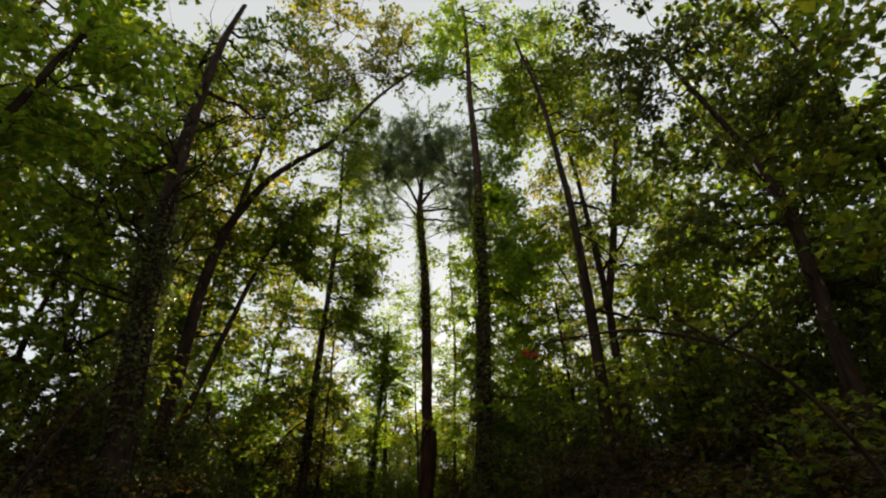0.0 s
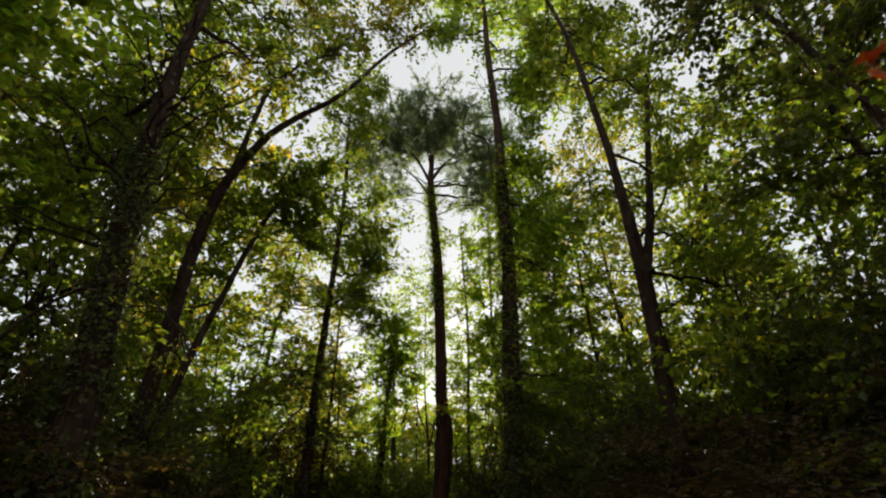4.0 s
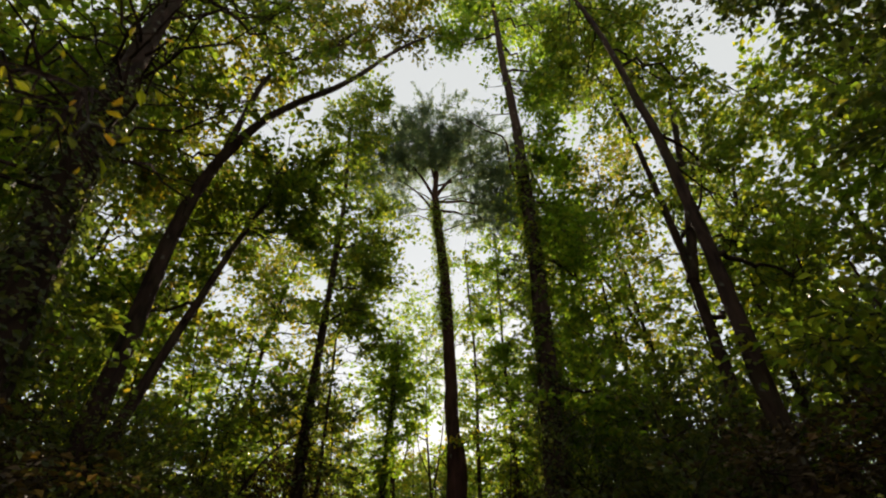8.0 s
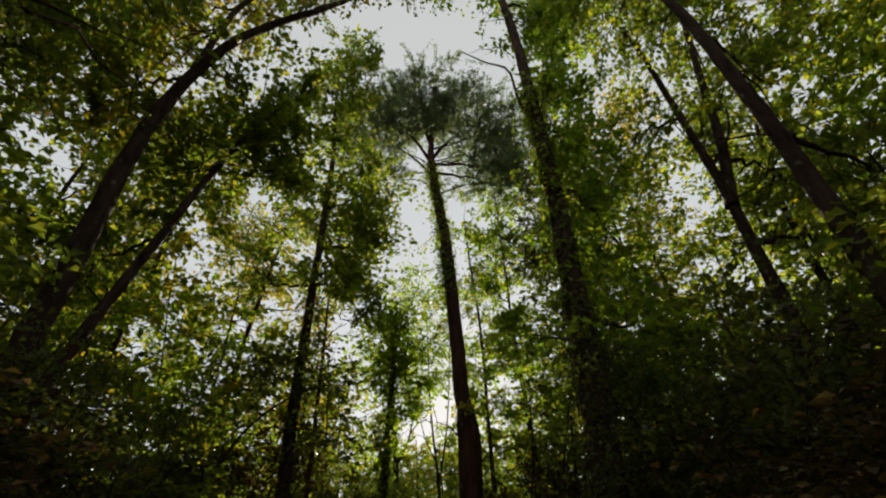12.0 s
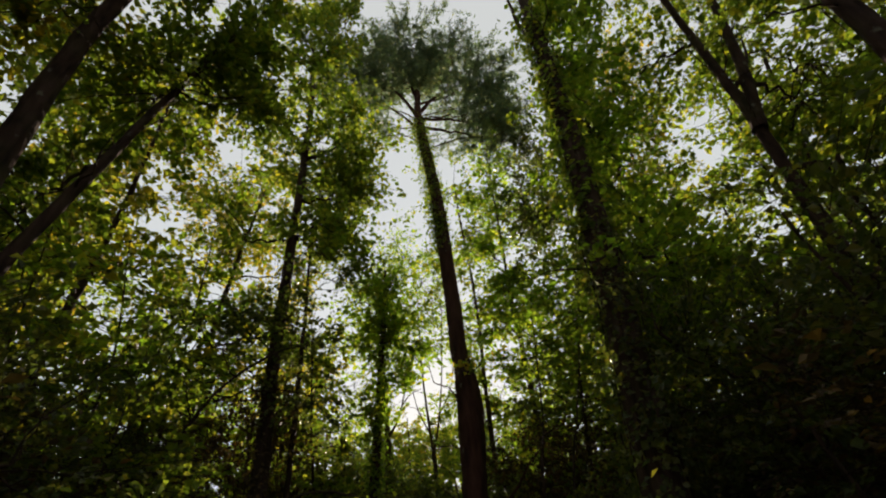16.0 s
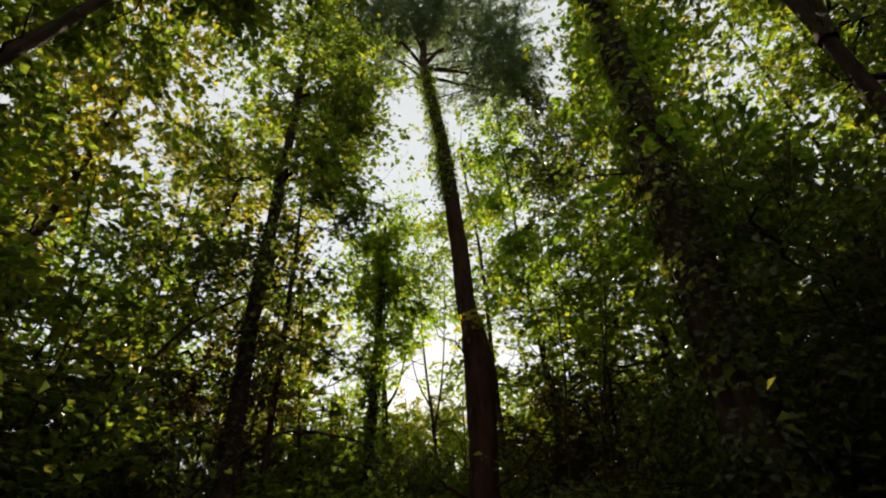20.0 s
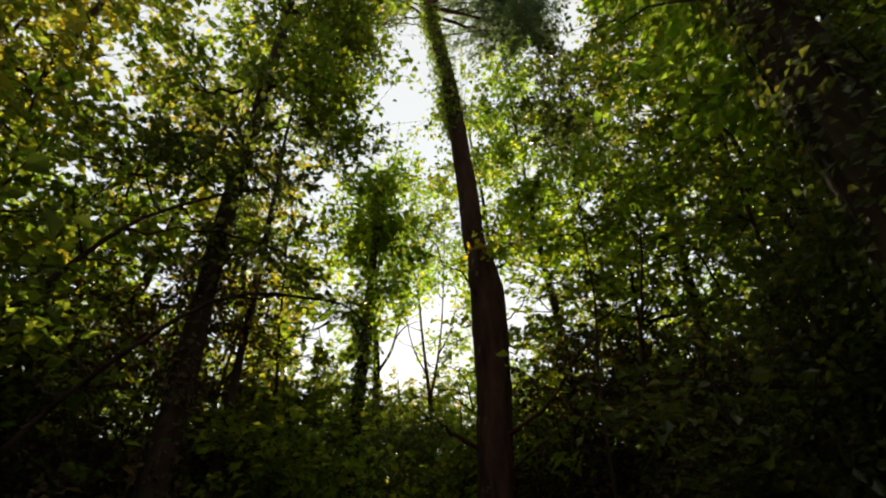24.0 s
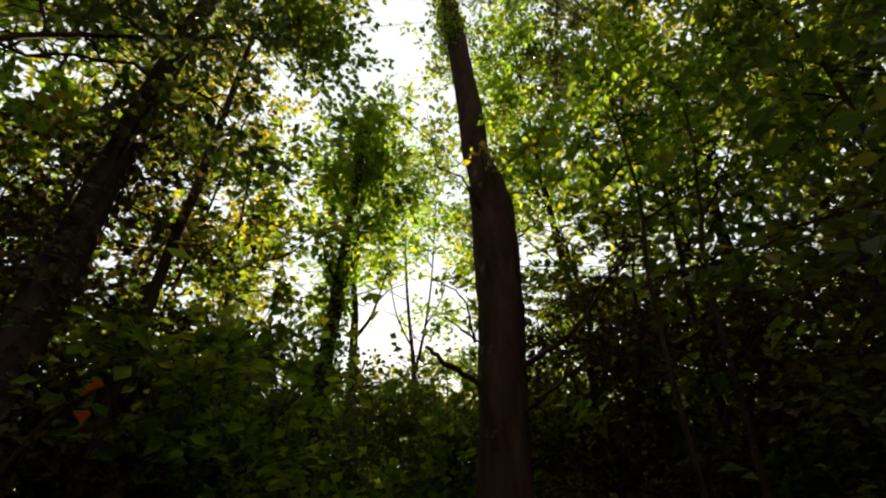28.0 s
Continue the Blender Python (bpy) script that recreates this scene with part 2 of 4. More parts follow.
def spray(rng, a, b, count, leaf, reach, tuft=False):
    """Leaves set left and right along a twig from a to b, in one drooping plane; tuft: needles all round its outer end."""
    d = b - a
    far = np.linalg.norm(d) + 1e-6
    d = d / far
    n = np.array([rng.normal(0, 0.4), rng.normal(0, 0.4), 1.0])
    n -= d * (n @ d)
    n /= np.linalg.norm(n) + 1e-6
    side = np.cross(n, d)
    if tuft:
        u = rng.uniform(0.35, 1.05, (count, 1))
        at = a + d * far * u + rng.normal(0, 0.3 * leaf, (count, 3))
        return at, rng.normal(0, 0.8, (count, 3)) + d, rng.normal(0, 1, (count, 3))
    u = rng.uniform(0.05, 1.08, (count, 1))
    hand = np.where(rng.uniform(size=(count, 1)) < 0.5, -1.0, 1.0)
    lat = rng.uniform(0.15, 1.0, (count, 1)) * reach * (1.15 - 0.75 * np.abs(u - 0.35))
    at = a + d * far * u + side * hand * lat + n * rng.normal(0, 0.14 * leaf, (count, 1))
    at[:, 2:] -= 0.35 * lat ** 2 / reach + 0.1 * far * u ** 2
    return at, d * 0.75 + side * hand * 0.75, np.repeat(n[None], count, 0)


def in_blob(rng, n, radii):
    """n places in an ellipsoid, thicker towards its skin."""
    d = rng.normal(0, 1, (n, 3))
    d /= np.linalg.norm(d, axis=1)[:, None]
    return d * (rng.uniform(0.03, 1, (n, 1)) ** 0.4) * np.minimum(rng.lognormal(0.08, 0.3, (n, 1)), 1.5) * np.array(radii)


def bough(rng, a, b, r0, r1, n=9, sides=6, sag=0.12):
    """A crooked branch from a to b that first rises and then levels out."""
    a, b = np.array(a, float), np.array(b, float)
    t = np.linspace(0, 1, n)[:, None]
    far = np.linalg.norm(b - a)
    line = a + (b - a) * t
    line[:, 2:] += sag * far * np.sin(np.pi * t) * rng.uniform(-0.6, 1.0)
    line[1:-1] += rng.normal(0, 0.028 * far, (n - 2, 3))
    return line, r0 + (r1 - r0) * np.linspace(0, 1, n) ** 0.8, sides


def tree(label, spine, r0, r1, blobs, bark, leaf, seed, leaf_size=0.12, per=260, name="tree", category="tree",
         group="", forks=(), bare=6, full=False, width=0.74, sides=14, spread=0.27, flare=1.5, bare_from=0.15, join=0.25, reach=(0.5, 1.6), boughs=(), tuft=False, girth=None):
    """A tree on a curved trunk. blobs: leafy masses (x, y, z, rx, ry, rz, clumps), each carried by a limb; forks: further stems (points, r0, r1);
    bare: short dead boughs on the trunk."""
    rng = np.random.default_rng(seed)
    base = np.array([spine[0][0], spine[0][1], 0.0])
    top = thing(name, tuple(base), label, category, group)
    sp = np.array(spine, float) - base
    sp[0, 2] = -0.15
    n = max(12, int(np.linalg.norm(np.diff(sp, axis=0), axis=1).sum() / 0.28))
    line = smooth_line(sp, n)
    t = np.linspace(0, 1, n)
    line[2:-1, :2] += np.cumsum(rng.normal(0, 0.006, (n - 3, 2)), 0)
    rad = r0 + (r1 - r0) * t ** 0.85
    rad *= 1 + (flare - 1) * np.exp(-line[:, 2] / 0.35)
    if girth:
        rad = np.interp(line[:, 2], [g[0] for g in girth], [g[1] for g in girth])
    v, q = tube(line, rad, sides, rng, 0.045)
    part("trunk", mesh_of("trunk", v, None, bark, True, q), top)
    stems = [(line, rad)]
    for pts, f0, f1 in forks:
        p = np.array(pts, float) - base
        k = max(8, int(np.linalg.norm(np.diff(p, axis=0), axis=1).sum() / 0.3))
        fl = smooth_line(p, k)
        fr = f0 + (f1 - f0) * np.linspace(0, 1, k) ** 0.85
        v, q = tube(fl, fr, 10, rng, 0.05)
        part("stem", mesh_of("stem", v, None, bark, True, q), top)
        stems.append((fl, fr))
    allp = np.vstack([s[0] for s in stems])
    allr = np.concatenate([s[1] for s in stems])
    twigs, spots, ways, faces = [], [], [], []
    for x, y, z, rx, ry, rz, clumps in blobs:
        c = np.array([x, y, z]) - base
        dist = np.linalg.norm(allp - c, axis=1) + 0.9 * np.maximum(0, allp[:, 2] - c[2] + 0.2 * max(rx, rz))
        i = int(np.argmin(dist))
        far = np.linalg.norm(c - allp[i])
        carrier = [allp[i]]
        if far > 0.35:
            ln, rd, sd = bough(rng, allp[i], c + rng.normal(0, 0.2, 3), min(allr[i] * 0.55, 0.028 + 0.02 * far), 0.014, 10, 7)
            v, q = tube(ln, rd, sd, rng, 0.05)
            part("limb", mesh_of("limb", v, None, bark, True, q), top)
            carrier = list(ln[3:])
        carrier = np.array(carrier)
        leafy = in_blob(rng, clumps, (rx, ry, rz)) + c
        if len(blobs) > 2 and join:
            # loose clumps towards the neighbouring masses
            near = sorted((np.linalg.norm(np.array(b[:3]) - base - c), k) for k, b in enumerate(blobs))[1:4]
            for _, k in near:
                other = np.array(blobs[k][:3]) - base
                u = rng.uniform(0.25, 0.75, (max(1, int(clumps * join / 3)), 1))
                leafy = np.vstack([leafy, c + (other - c) * u + rng.normal(0, 0.45, (len(u), 3)) * (rx, ry, rz)])
        for p in leafy:
            if p[2] < 0.3:
                continue
            pool = np.vstack([carrier, allp[max(0, i - 3):i + 9]])
            s = pool[np.argmin(np.linalg.norm(pool - p, axis=1) + 0.5 * np.maximum(0, pool[:, 2] - p[2]) + rng.uniform(0, 0.4, len(pool)))]
            away = np.linalg.norm(p - s)
            ln, rd, sd = bough(rng, s, p, 0.006 + 0.008 * away, 0.004, 6, 4, 0.15)
            twigs.append(tube(ln, rd, sd, rng))
            out = (ln[-1] - ln[0]) / (away + 1e-6)
            fans = (7 if tuft else 4) if per >= 20 else 2
            for f in range(fans):
                k = max(1, int(per / fans * rng.uniform(0.5, 1.4)))
                root = ln[-1 - int(rng.integers(0, 3))] if f else ln[-2]
                turn = rng.normal(0, 0.75, 3) * (1, 1, 0.45)
                tip = root + (out + turn) * spread * rng.uniform(1.2, 2.6)
                twigs.append(tube(np.array([root, (root + tip) / 2 + rng.normal(0, 0.03 * spread, 3), tip]), (0.005, 0.004, 0.002), 3, rng))
                at, hd, nr = spray(rng, root, tip, k, leaf_size, spread * rng.uniform(0.6, 1.2), tuft)
                spots.append(at)
                ways.append(hd)
                faces.append(nr)
    for _ in range(bare):
        i = int(rng.uniform(bare_from, 0.7) * len(line))
        a = rng.uniform(0, 6.28)
        r = rng.uniform(*reach)
        ln, rd, sd = bough(rng, line[i], line[i] + np.array([math.cos(a) * r, math.sin(a) * r, r * rng.uniform(-0.1, 0.75)]), 0.012 + 0.008 * r, 0.004, 8, 5, 0.1)
        twigs.append(tube(ln, rd, sd, rng))
        for _ in range(3):
            k = int(rng.integers(2, 7))
            side, rd2, sd2 = bough(rng, ln[k], ln[k] + (ln[-1] - ln[0]) * rng.uniform(0.15, 0.4) + rng.normal(0, 0.13 * r, 3), 0.007, 0.002, 4, 3, 0.1)
            twigs.append(tube(side, rd2, sd2, rng))
    for pts, b0, b1 in boughs:
        ln = smooth_line(np.array(pts, float) - base, 14)
        ln[2:-1] += rng.normal(0, 0.012, (11, 3))
        v, q = tube(ln, np.linspace(b0, b1, 14), 7, rng, 0.06)
        part("dead_bough", mesh_of("dead_bough", v, None, bark, True, q), top)
    if twigs:
        v, q = joined(twigs)
        part("branchwork", mesh_of("branchwork", v, None, bark, False, q), top, kind="stuff")
    if spots:
        at = np.vstack(spots)
        hd, nr = np.vstack(ways), np.vstack(faces)
        keep = at[:, 2] > 0.1
        at, hd, nr = at[keep], hd[keep], nr[keep]
        size = leaf_size * rng.uniform(0.55, 1.3, len(at))
        part("crown", leaf_mesh("crown", at, size, rng, leaf, width, 0.9, full, hd, nr), top, kind="stuff")
    return top


def stand(src, first, x, y, turn, sx, sz):
    """Puts the first of a kind, or a copy of it, on the ground at x, y."""
    m = pose(x, y, 0, 0, 0, turn)
    if first:
        src.matrix_basis = m @ Matrix.Diagonal((sx, sx, sz, 1))
        return src
    return copy_thing(src, m @ Matrix.Diagonal((sx / src.scale[0], sx / src.scale[0], sz / src.scale[2], 1)))


# ---- ground ----
def ground():
    u = np.linspace(-1, 1, 161)
    ax = 1500 * np.sign(u) * np.abs(u) ** 3.6 + 12 * u
    gx, gy = np.meshgrid(ax, ax + 8)
    h = 0.06 * np.sin(gx * 0.9 + 1.3 * np.sin(gy * 0.5)) * np.cos(gy * 0.7) - 0.02
    v = np.stack([gx, gy, h], -1).reshape(-1, 3)
    i = np.arange(160)[:, None] * 161 + np.arange(160)[None]
    q = np.stack([i, i + 1, i + 162, i + 161], -1).reshape(-1, 4)
    tagged(new("ground", mesh_of("ground", v, None, LITTER, True, q)), "brown leaf litter on a woodland floor", "ground", kind="structure")


ground()

# ---- the trees along the path ----
tree("tall Scots pine with reddish bark and a flat dark crown",
     [(-0.95, 17.95, 0), (-0.72, 18.1, 3), (-0.58, 18.2, 4.5), (-0.5, 18.25, 5.7), (-0.53, 18.3, 6.5), (-0.62, 18.35, 7.3), (-0.66, 18.4, 9), (-0.76, 18.55, 12), (-1, 18.7, 15), (-1.2, 18.85, 17.4), (-1.12, 19, 19.2)],
     0.31, 0.13, [(-1.2, 19.1, 22.8, 1.7, 1.4, 0.7, 30), (-2.7, 19.2, 21.7, 1.3, 1.1, 0.6, 26), (0.5, 19.2, 21.7, 1.3, 1.1, 0.6, 26), (-3.7, 19.1, 20.0, 1.1, 1.0, 0.6, 25), (1.5, 19.3, 20.1, 1.1, 1.0, 0.6, 25), (-1.2, 19.1, 21.4, 1.2, 1.0, 0.5, 12),
     (-1.9, 19.2, 20.6, 0.9, 0.9, 0.5, 9), (-0.3, 19.2, 20.5, 0.9, 0.9, 0.5, 9), (-4.0, 19.1, 18.7, 0.9, 0.8, 0.4, 17), (1.8, 19.3, 18.7, 1.0, 0.8, 0.45, 20), (1.3, 19.3, 16.6, 1.2, 0.9, 0.3, 14), (-3.0, 19.1, 16.9, 0.9, 0.8, 0.25, 8), (2.2, 19.3, 17.4, 0.7, 0.7, 0.3, 8),
     (-2.4, 19.0, 19.2, 0.8, 0.7, 0.5, 8), (0.2, 19.1, 18.9, 0.8, 0.7, 0.5, 8), (-1.3, 19.0, 19.6, 0.7, 0.7, 0.5, 7), (0.9, 19.1, 17.6, 0.6, 0.6, 0.3, 6)],
     BARK_PINE, NEEDLE, 11, 0.19, 190, category="pine", width=0.24, spread=0.28, bare=4, join=0.15, tuft=True,
     girth=((0.0, 0.3), (0.7, 0.25), (3.0, 0.24), (4.4, 0.255), (5.7, 0.285), (6.4, 0.265), (6.85, 0.2), (11.0, 0.185), (15.0, 0.165), (17.5, 0.14), (19.2, 0.09)),
     boughs=[([(-0.7, 18.1, 3.5), (-0.35, 17.9, 3.65), (0.14, 17.7, 4.0), (0.45, 17.5, 4.4), (0.75, 17.4, 4.7)], 0.034, 0.01), ([(-0.7, 18.1, 3.1), (-0.35, 17.85, 3.25), (0.1, 17.6, 3.55)], 0.028, 0.01),
             ([(-0.75, 18.1, 3.38), (-1.16, 18.0, 3.6), (-1.42, 17.95, 3.8)], 0.034, 0.02), ([(-0.75, 18.1, 3.85), (-1.0, 18.0, 4.0), (-1.22, 18.0, 4.18)], 0.016, 0.007),
             ([(-0.9, 18.1, 3.98), (-1.02, 18.0, 4.45), (-1.36, 18.0, 4.66)], 0.014, 0.005), ([(-0.6, 18.2, 5.2), (-0.2, 18.1, 5.45), (0.08, 18.1, 5.77), (0.33, 18.1, 6.3)], 0.015, 0.005),
             ([(-1.1, 18.8, 15.7), (-1.9, 18.9, 16.3), (-3.1, 19.0, 16.2)], 0.026, 0.005), ([(-1.0, 18.75, 15.2), (0.1, 18.9, 15.9), (1.4, 19.0, 16.2)], 0.028, 0.006), ([(-1.15, 18.8, 17.0), (-2.0, 18.9, 17.8), (-3.3, 19.0, 18.4)], 0.03, 0.006), ([(-1.15, 18.8, 17.2), (0.0, 18.9, 17.7), (1.4, 19.0, 18.2)], 0.03, 0.006)],
     forks=[([(-1.15, 18.9, 17.3), (-1.7, 18.9, 18.6), (-2.3, 19.09, 19.9), (-2.8, 19.1, 21.4)], 0.08, 0.025), ([(-1.15, 18.9, 17.4), (-0.6, 18.99, 18.5), (0.1, 19.18, 19.6), (0.5, 19.2, 21.3)], 0.09, 0.025),
            ([(-1.15, 18.9, 18.4), (-1.4, 19.0, 20.0), (-1.5, 19.1, 22.2)], 0.06, 0.02), ([(-1.15, 18.8, 16.4), (-2.0, 19.0, 17.9), (-3.7, 19.1, 19.6)], 0.06, 0.015), ([(-1.2, 18.9, 18.1), (0.1, 19.1, 18.9), (1.4, 19.2, 19.9)], 0.05, 0.015)])

def climber(label, path, width, seed, leaf, per=70, size=0.09, core=0.12):
    """Ivy that hugs a trunk of radius core along a path, its leaves standing out by up to about the width."""
    rng = np.random.default_rng(seed)
    base = np.array([path[0][0], path[0][1], path[0][2]], float)
    top = thing("ivy", tuple(base), label, "ivy")
    line = smooth_line(np.array(path, float) - base, 46)
    for k in range(5):
        a = k * 1.26 + rng.uniform(0, 0.5) + np.linspace(0, 2.2, 46)
        ln = line + np.stack([np.cos(a), np.sin(a), np.zeros(46)], 1) * (core + 0.01)
        v, q = tube(ln, np.linspace(0.016, 0.008, 46), 4, rng)
        part("stem", mesh_of("stem", v, None, BARK_DARK, False, q), top)
    gap = np.linalg.norm(line[-1] - line[0]) / 45
    at, out = [], []
    for p in line:
        w = width * rng.uniform(0.3, 1.5)
        a = rng.uniform(0, 6.28, per) if rng.uniform() < 0.7 else rng.normal(rng.uniform(0, 6.28), 0.9, per)
        ray = np.stack([np.cos(a), np.sin(a), rng.normal(0, 0.25, per)], 1)
        at.append(p + ray * (core + 0.02 + np.abs(rng.normal(0, 0.55, per)) * w)[:, None] + np.stack([np.zeros(per), np.zeros(per), rng.uniform(-gap, gap, per)], 1))
        out.append(ray + (0, 0, 0.5))
    at, out = np.vstack(at), np.vstack(out)
    part("foliage", leaf_mesh("foliage", at, size * rng.uniform(0.6, 1.3, len(at)), rng, leaf, 0.85, 0.3, False, None, out), top, kind="stuff")
    return top


def sprig(label, place, radius, count, seed, leaf, twig):
    """A small leafy shoot on a bent twig."""
    rng = np.random.default_rng(seed)
    top = thing("leaf_sprig", place, label, "leaves")
    ln = smooth_line(twig, 10)
    v, q = tube(ln, np.linspace(0.012, 0.004, 10), 5, rng)
    part("twig", mesh_of("twig", v, None, BARK_DARK, True, q), top)
    for k in range(count):
        at = np.array([ln[int(rng.integers(4, 10))] + rng.normal(0, radius, 3)])
        part("leaf", leaf_mesh("leaf", at, np.array([rng.uniform(0.08, 0.13)]), rng, leaf, 0.7, 0.2, True), top)
    return top


climber("ivy wrapping the upper trunk of the pine", [(-0.72, 18.5, 10.6), (-0.8, 18.56, 12.4), (-1.0, 18.7, 15), (-1.18, 18.84, 17.0)], 0.26, 31, LEAF_OAK, core=0.13)
climber("ivy wrapping a slender trunk", [(-2.86, 20.62, 3.4), (-2.7, 20.57, 6), (-2.55, 20.5, 9), (-2.48, 20.45, 11.2)], 0.3, 32, LEAF_MAPLE, core=0.1)
climber("leafy shoots and ivy clothing the straight maple trunk", [(1.08, 13.1, 6.3), (1.18, 13.0, 8.6), (1.19, 12.9, 10.6), (1.18, 12.8, 12.6)], 0.26, 33, LEAF_OAK, 34, 0.12, 0.16)
climber("dark ivy clinging to the thick leaning oak", [(-4.45, 7.85, 0.4), (-4.92, 7.95, 3), (-5.5, 8.05, 6), (-5.9, 8.15, 8.4)], 0.22, 34, LEAF_DARK, 130, 0.08, 0.25)
# the brown leaves also put shade on the lower trunk
climber("ivy with dark brown leaves round the slim oak's foot", [(-4.42, 17.06, 0.3), (-4.43, 17.0, 3), (-4.52, 17.0, 6.2)], 0.16, 40, LEAF_BROWN, 34, 0.08, 0.18)
climber("sparse dark ivy on the lower maple trunk", [(0.78, 13.4, 0.4), (0.95, 13.26, 3), (1.08, 13.12, 6.2)], 0.18, 39, LEAF_DARK, 80, 0.08, 0.25)
sprig("yellow leaves shooting from the pine trunk", (-0.55, 18.07, 6.5), 0.07, 16, 3, LEAF_YELLOW, [(0, 0, 0), (0.02, -0.22, 0.08), (0.1, -0.36, 0.14), (0.16, -0.42, 0.1)])
sprig("yellow leaves shooting from the pine trunk", (-0.58, 18.07, 6.45), 0.06, 12, 4, LEAF_YELLOW, [(0, 0, 0), (-0.06, -0.24, 0.08), (-0.14, -0.36, 0.12), (-0.2, -0.4, 0.08)])
sprig("orange autumn leaves on a shoot beside the pine", (-0.4, 18.1, 6.55), 0.1, 14, 5, LEAF_YELLOW, [(0, 0, 0), (0.2, -0.2, 0.1), (0.45, -0.3, 0.22), (0.7, -0.36, 0.3)])

tree("tall straight maple with a bright yellow-green crown", [(0.75, 13.45, 0), (0.95, 13.3, 3), (1.1, 13.15, 6), (1.18, 13, 9), (1.19, 12.85, 12), (1.14, 12.7, 15), (1.02, 12.55, 18), (1, 12.5, 21), (0.9, 12.4, 24)], 0.27, 0.06,
     [(0.5, 13.2, 21.6, 1.3, 1.1, 1.7, 20), (-0.5, 13.2, 19.6, 0.8, 0.9, 1.2, 13), (2.5, 13.4, 17.3, 1.1, 0.95, 1.7, 24), (2.0, 13.4, 14.0, 0.6, 0.7, 1.5, 15), (2.2, 13.5, 11.3, 0.9, 0.8, 1.3, 16), (1.8, 13.7, 9.4, 0.7, 0.8, 0.9, 7), (3.6, 13.4, 20.8, 1.3, 1.0, 1.6, 18),
      (0.3, 13.2, 24.2, 1.5, 1.2, 1.5, 16), (2.3, 13.3, 23.2, 1.3, 1.1, 1.5, 16), (2.3, 13.6, 6.3, 0.8, 0.8, 0.8, 13), (1.7, 13.7, 5.3, 0.7, 0.7, 0.8, 10), (2.6, 15.0, 9.6, 1.0, 1.0, 1.0, 8), (3.4, 15.4, 11.8, 1.2, 1.0, 1.2, 18), (2.9, 14.0, 19.0, 0.9, 0.9, 1.2, 12), (4.7, 13.6, 24.2, 1.4, 1.0, 1.3, 16), (3.4, 13.5, 23.4, 1.0, 0.9, 1.0, 10)],
     BARK_GREY, LEAF_MAPLE, 12, 0.145, 92, forks=[([(1.18, 13.0, 11.4), (0.92, 12.9, 12.2), (0.85, 12.9, 13.6), (0.3, 12.9, 14.0), (-0.3, 12.9, 14.6)], 0.05, 0.015)])

tree("slim dark oak with a light broken crown", [(-4.42, 17.1, 0), (-4.43, 17, 3), (-4.52, 17, 5.5), (-4.56, 17, 9), (-4.55, 17, 12), (-4.6, 17, 15.6), (-4.85, 17.1, 18.2), (-5.0, 17.2, 20.8)], 0.19, 0.045,
     [(-4.43, 17.32, 19.66, 1.1, 1.1, 1.4, 13), (-3.85, 17.13, 12.91, 1.1, 1.1, 1.4, 17), (-5.38, 17.04, 13.39, 1.33, 1.14, 1.71, 16), (-3.5, 16.85, 10.16, 0.9, 0.9, 1.2, 12), (-3.2, 17.0, 11.4, 0.6, 0.7, 0.8, 10), (-3.1, 17.0, 13.0, 0.6, 0.7, 0.8, 10), (-3.3, 17.0, 14.6, 0.6, 0.6, 0.6, 7), (-4.5, 17.04, 16.43, 1.0, 0.95, 0.95, 5),
      (-5.76, 17.04, 10.16, 1.33, 1.14, 1.33, 12), (-6.14, 17.13, 16.71, 1.42, 1.14, 1.42, 8),
      (-4.3, 16.5, 21.4, 1.0, 0.9, 0.9, 13), (-5.2, 16.5, 19.4, 0.8, 0.8, 0.9, 9), (-3.5, 16.5, 20.2, 0.8, 0.8, 0.9, 5), (-3.8, 16.5, 17.6, 0.6, 0.7, 1.0, 4)],
     BARK_DARK, LEAF_OAK, 13, 0.145, 92)

tree("big leaning oak with a thick dark trunk and many side boughs", [(-4.3, 7.9, 0), (-4.92, 8, 3), (-5.5, 8.1, 6), (-6, 8.2, 9), (-6.3, 8.3, 12), (-6.4, 8.4, 15), (-6.3, 8.5, 17)], 0.3, 0.06,
     [(-6, 9.7, 15.5, 2.2, 1.8, 2, 17), (-7.8, 9.9, 12, 1.8, 1.5, 1.8, 30), (-4.9, 9.8, 12.6, 1.2, 1.2, 1.3, 6), (-8.2, 9.9, 8.5, 1.8, 1.5, 1.8, 30), (-4.4, 9.7, 15.8, 1.4, 1.3, 1.2, 6), (-7.4, 9.5, 5.6, 1.4, 1.3, 1.5, 24),
      (-9.8, 10.1, 10.5, 1.6, 1.5, 1.8, 26), (-8.2, 9.9, 15.5, 1.8, 1.5, 1.8, 24)],
     BARK_DARK, LEAF_OAK, 14, 0.145, 92, bare=42, bare_from=0.32, reach=(1.2, 3.4))

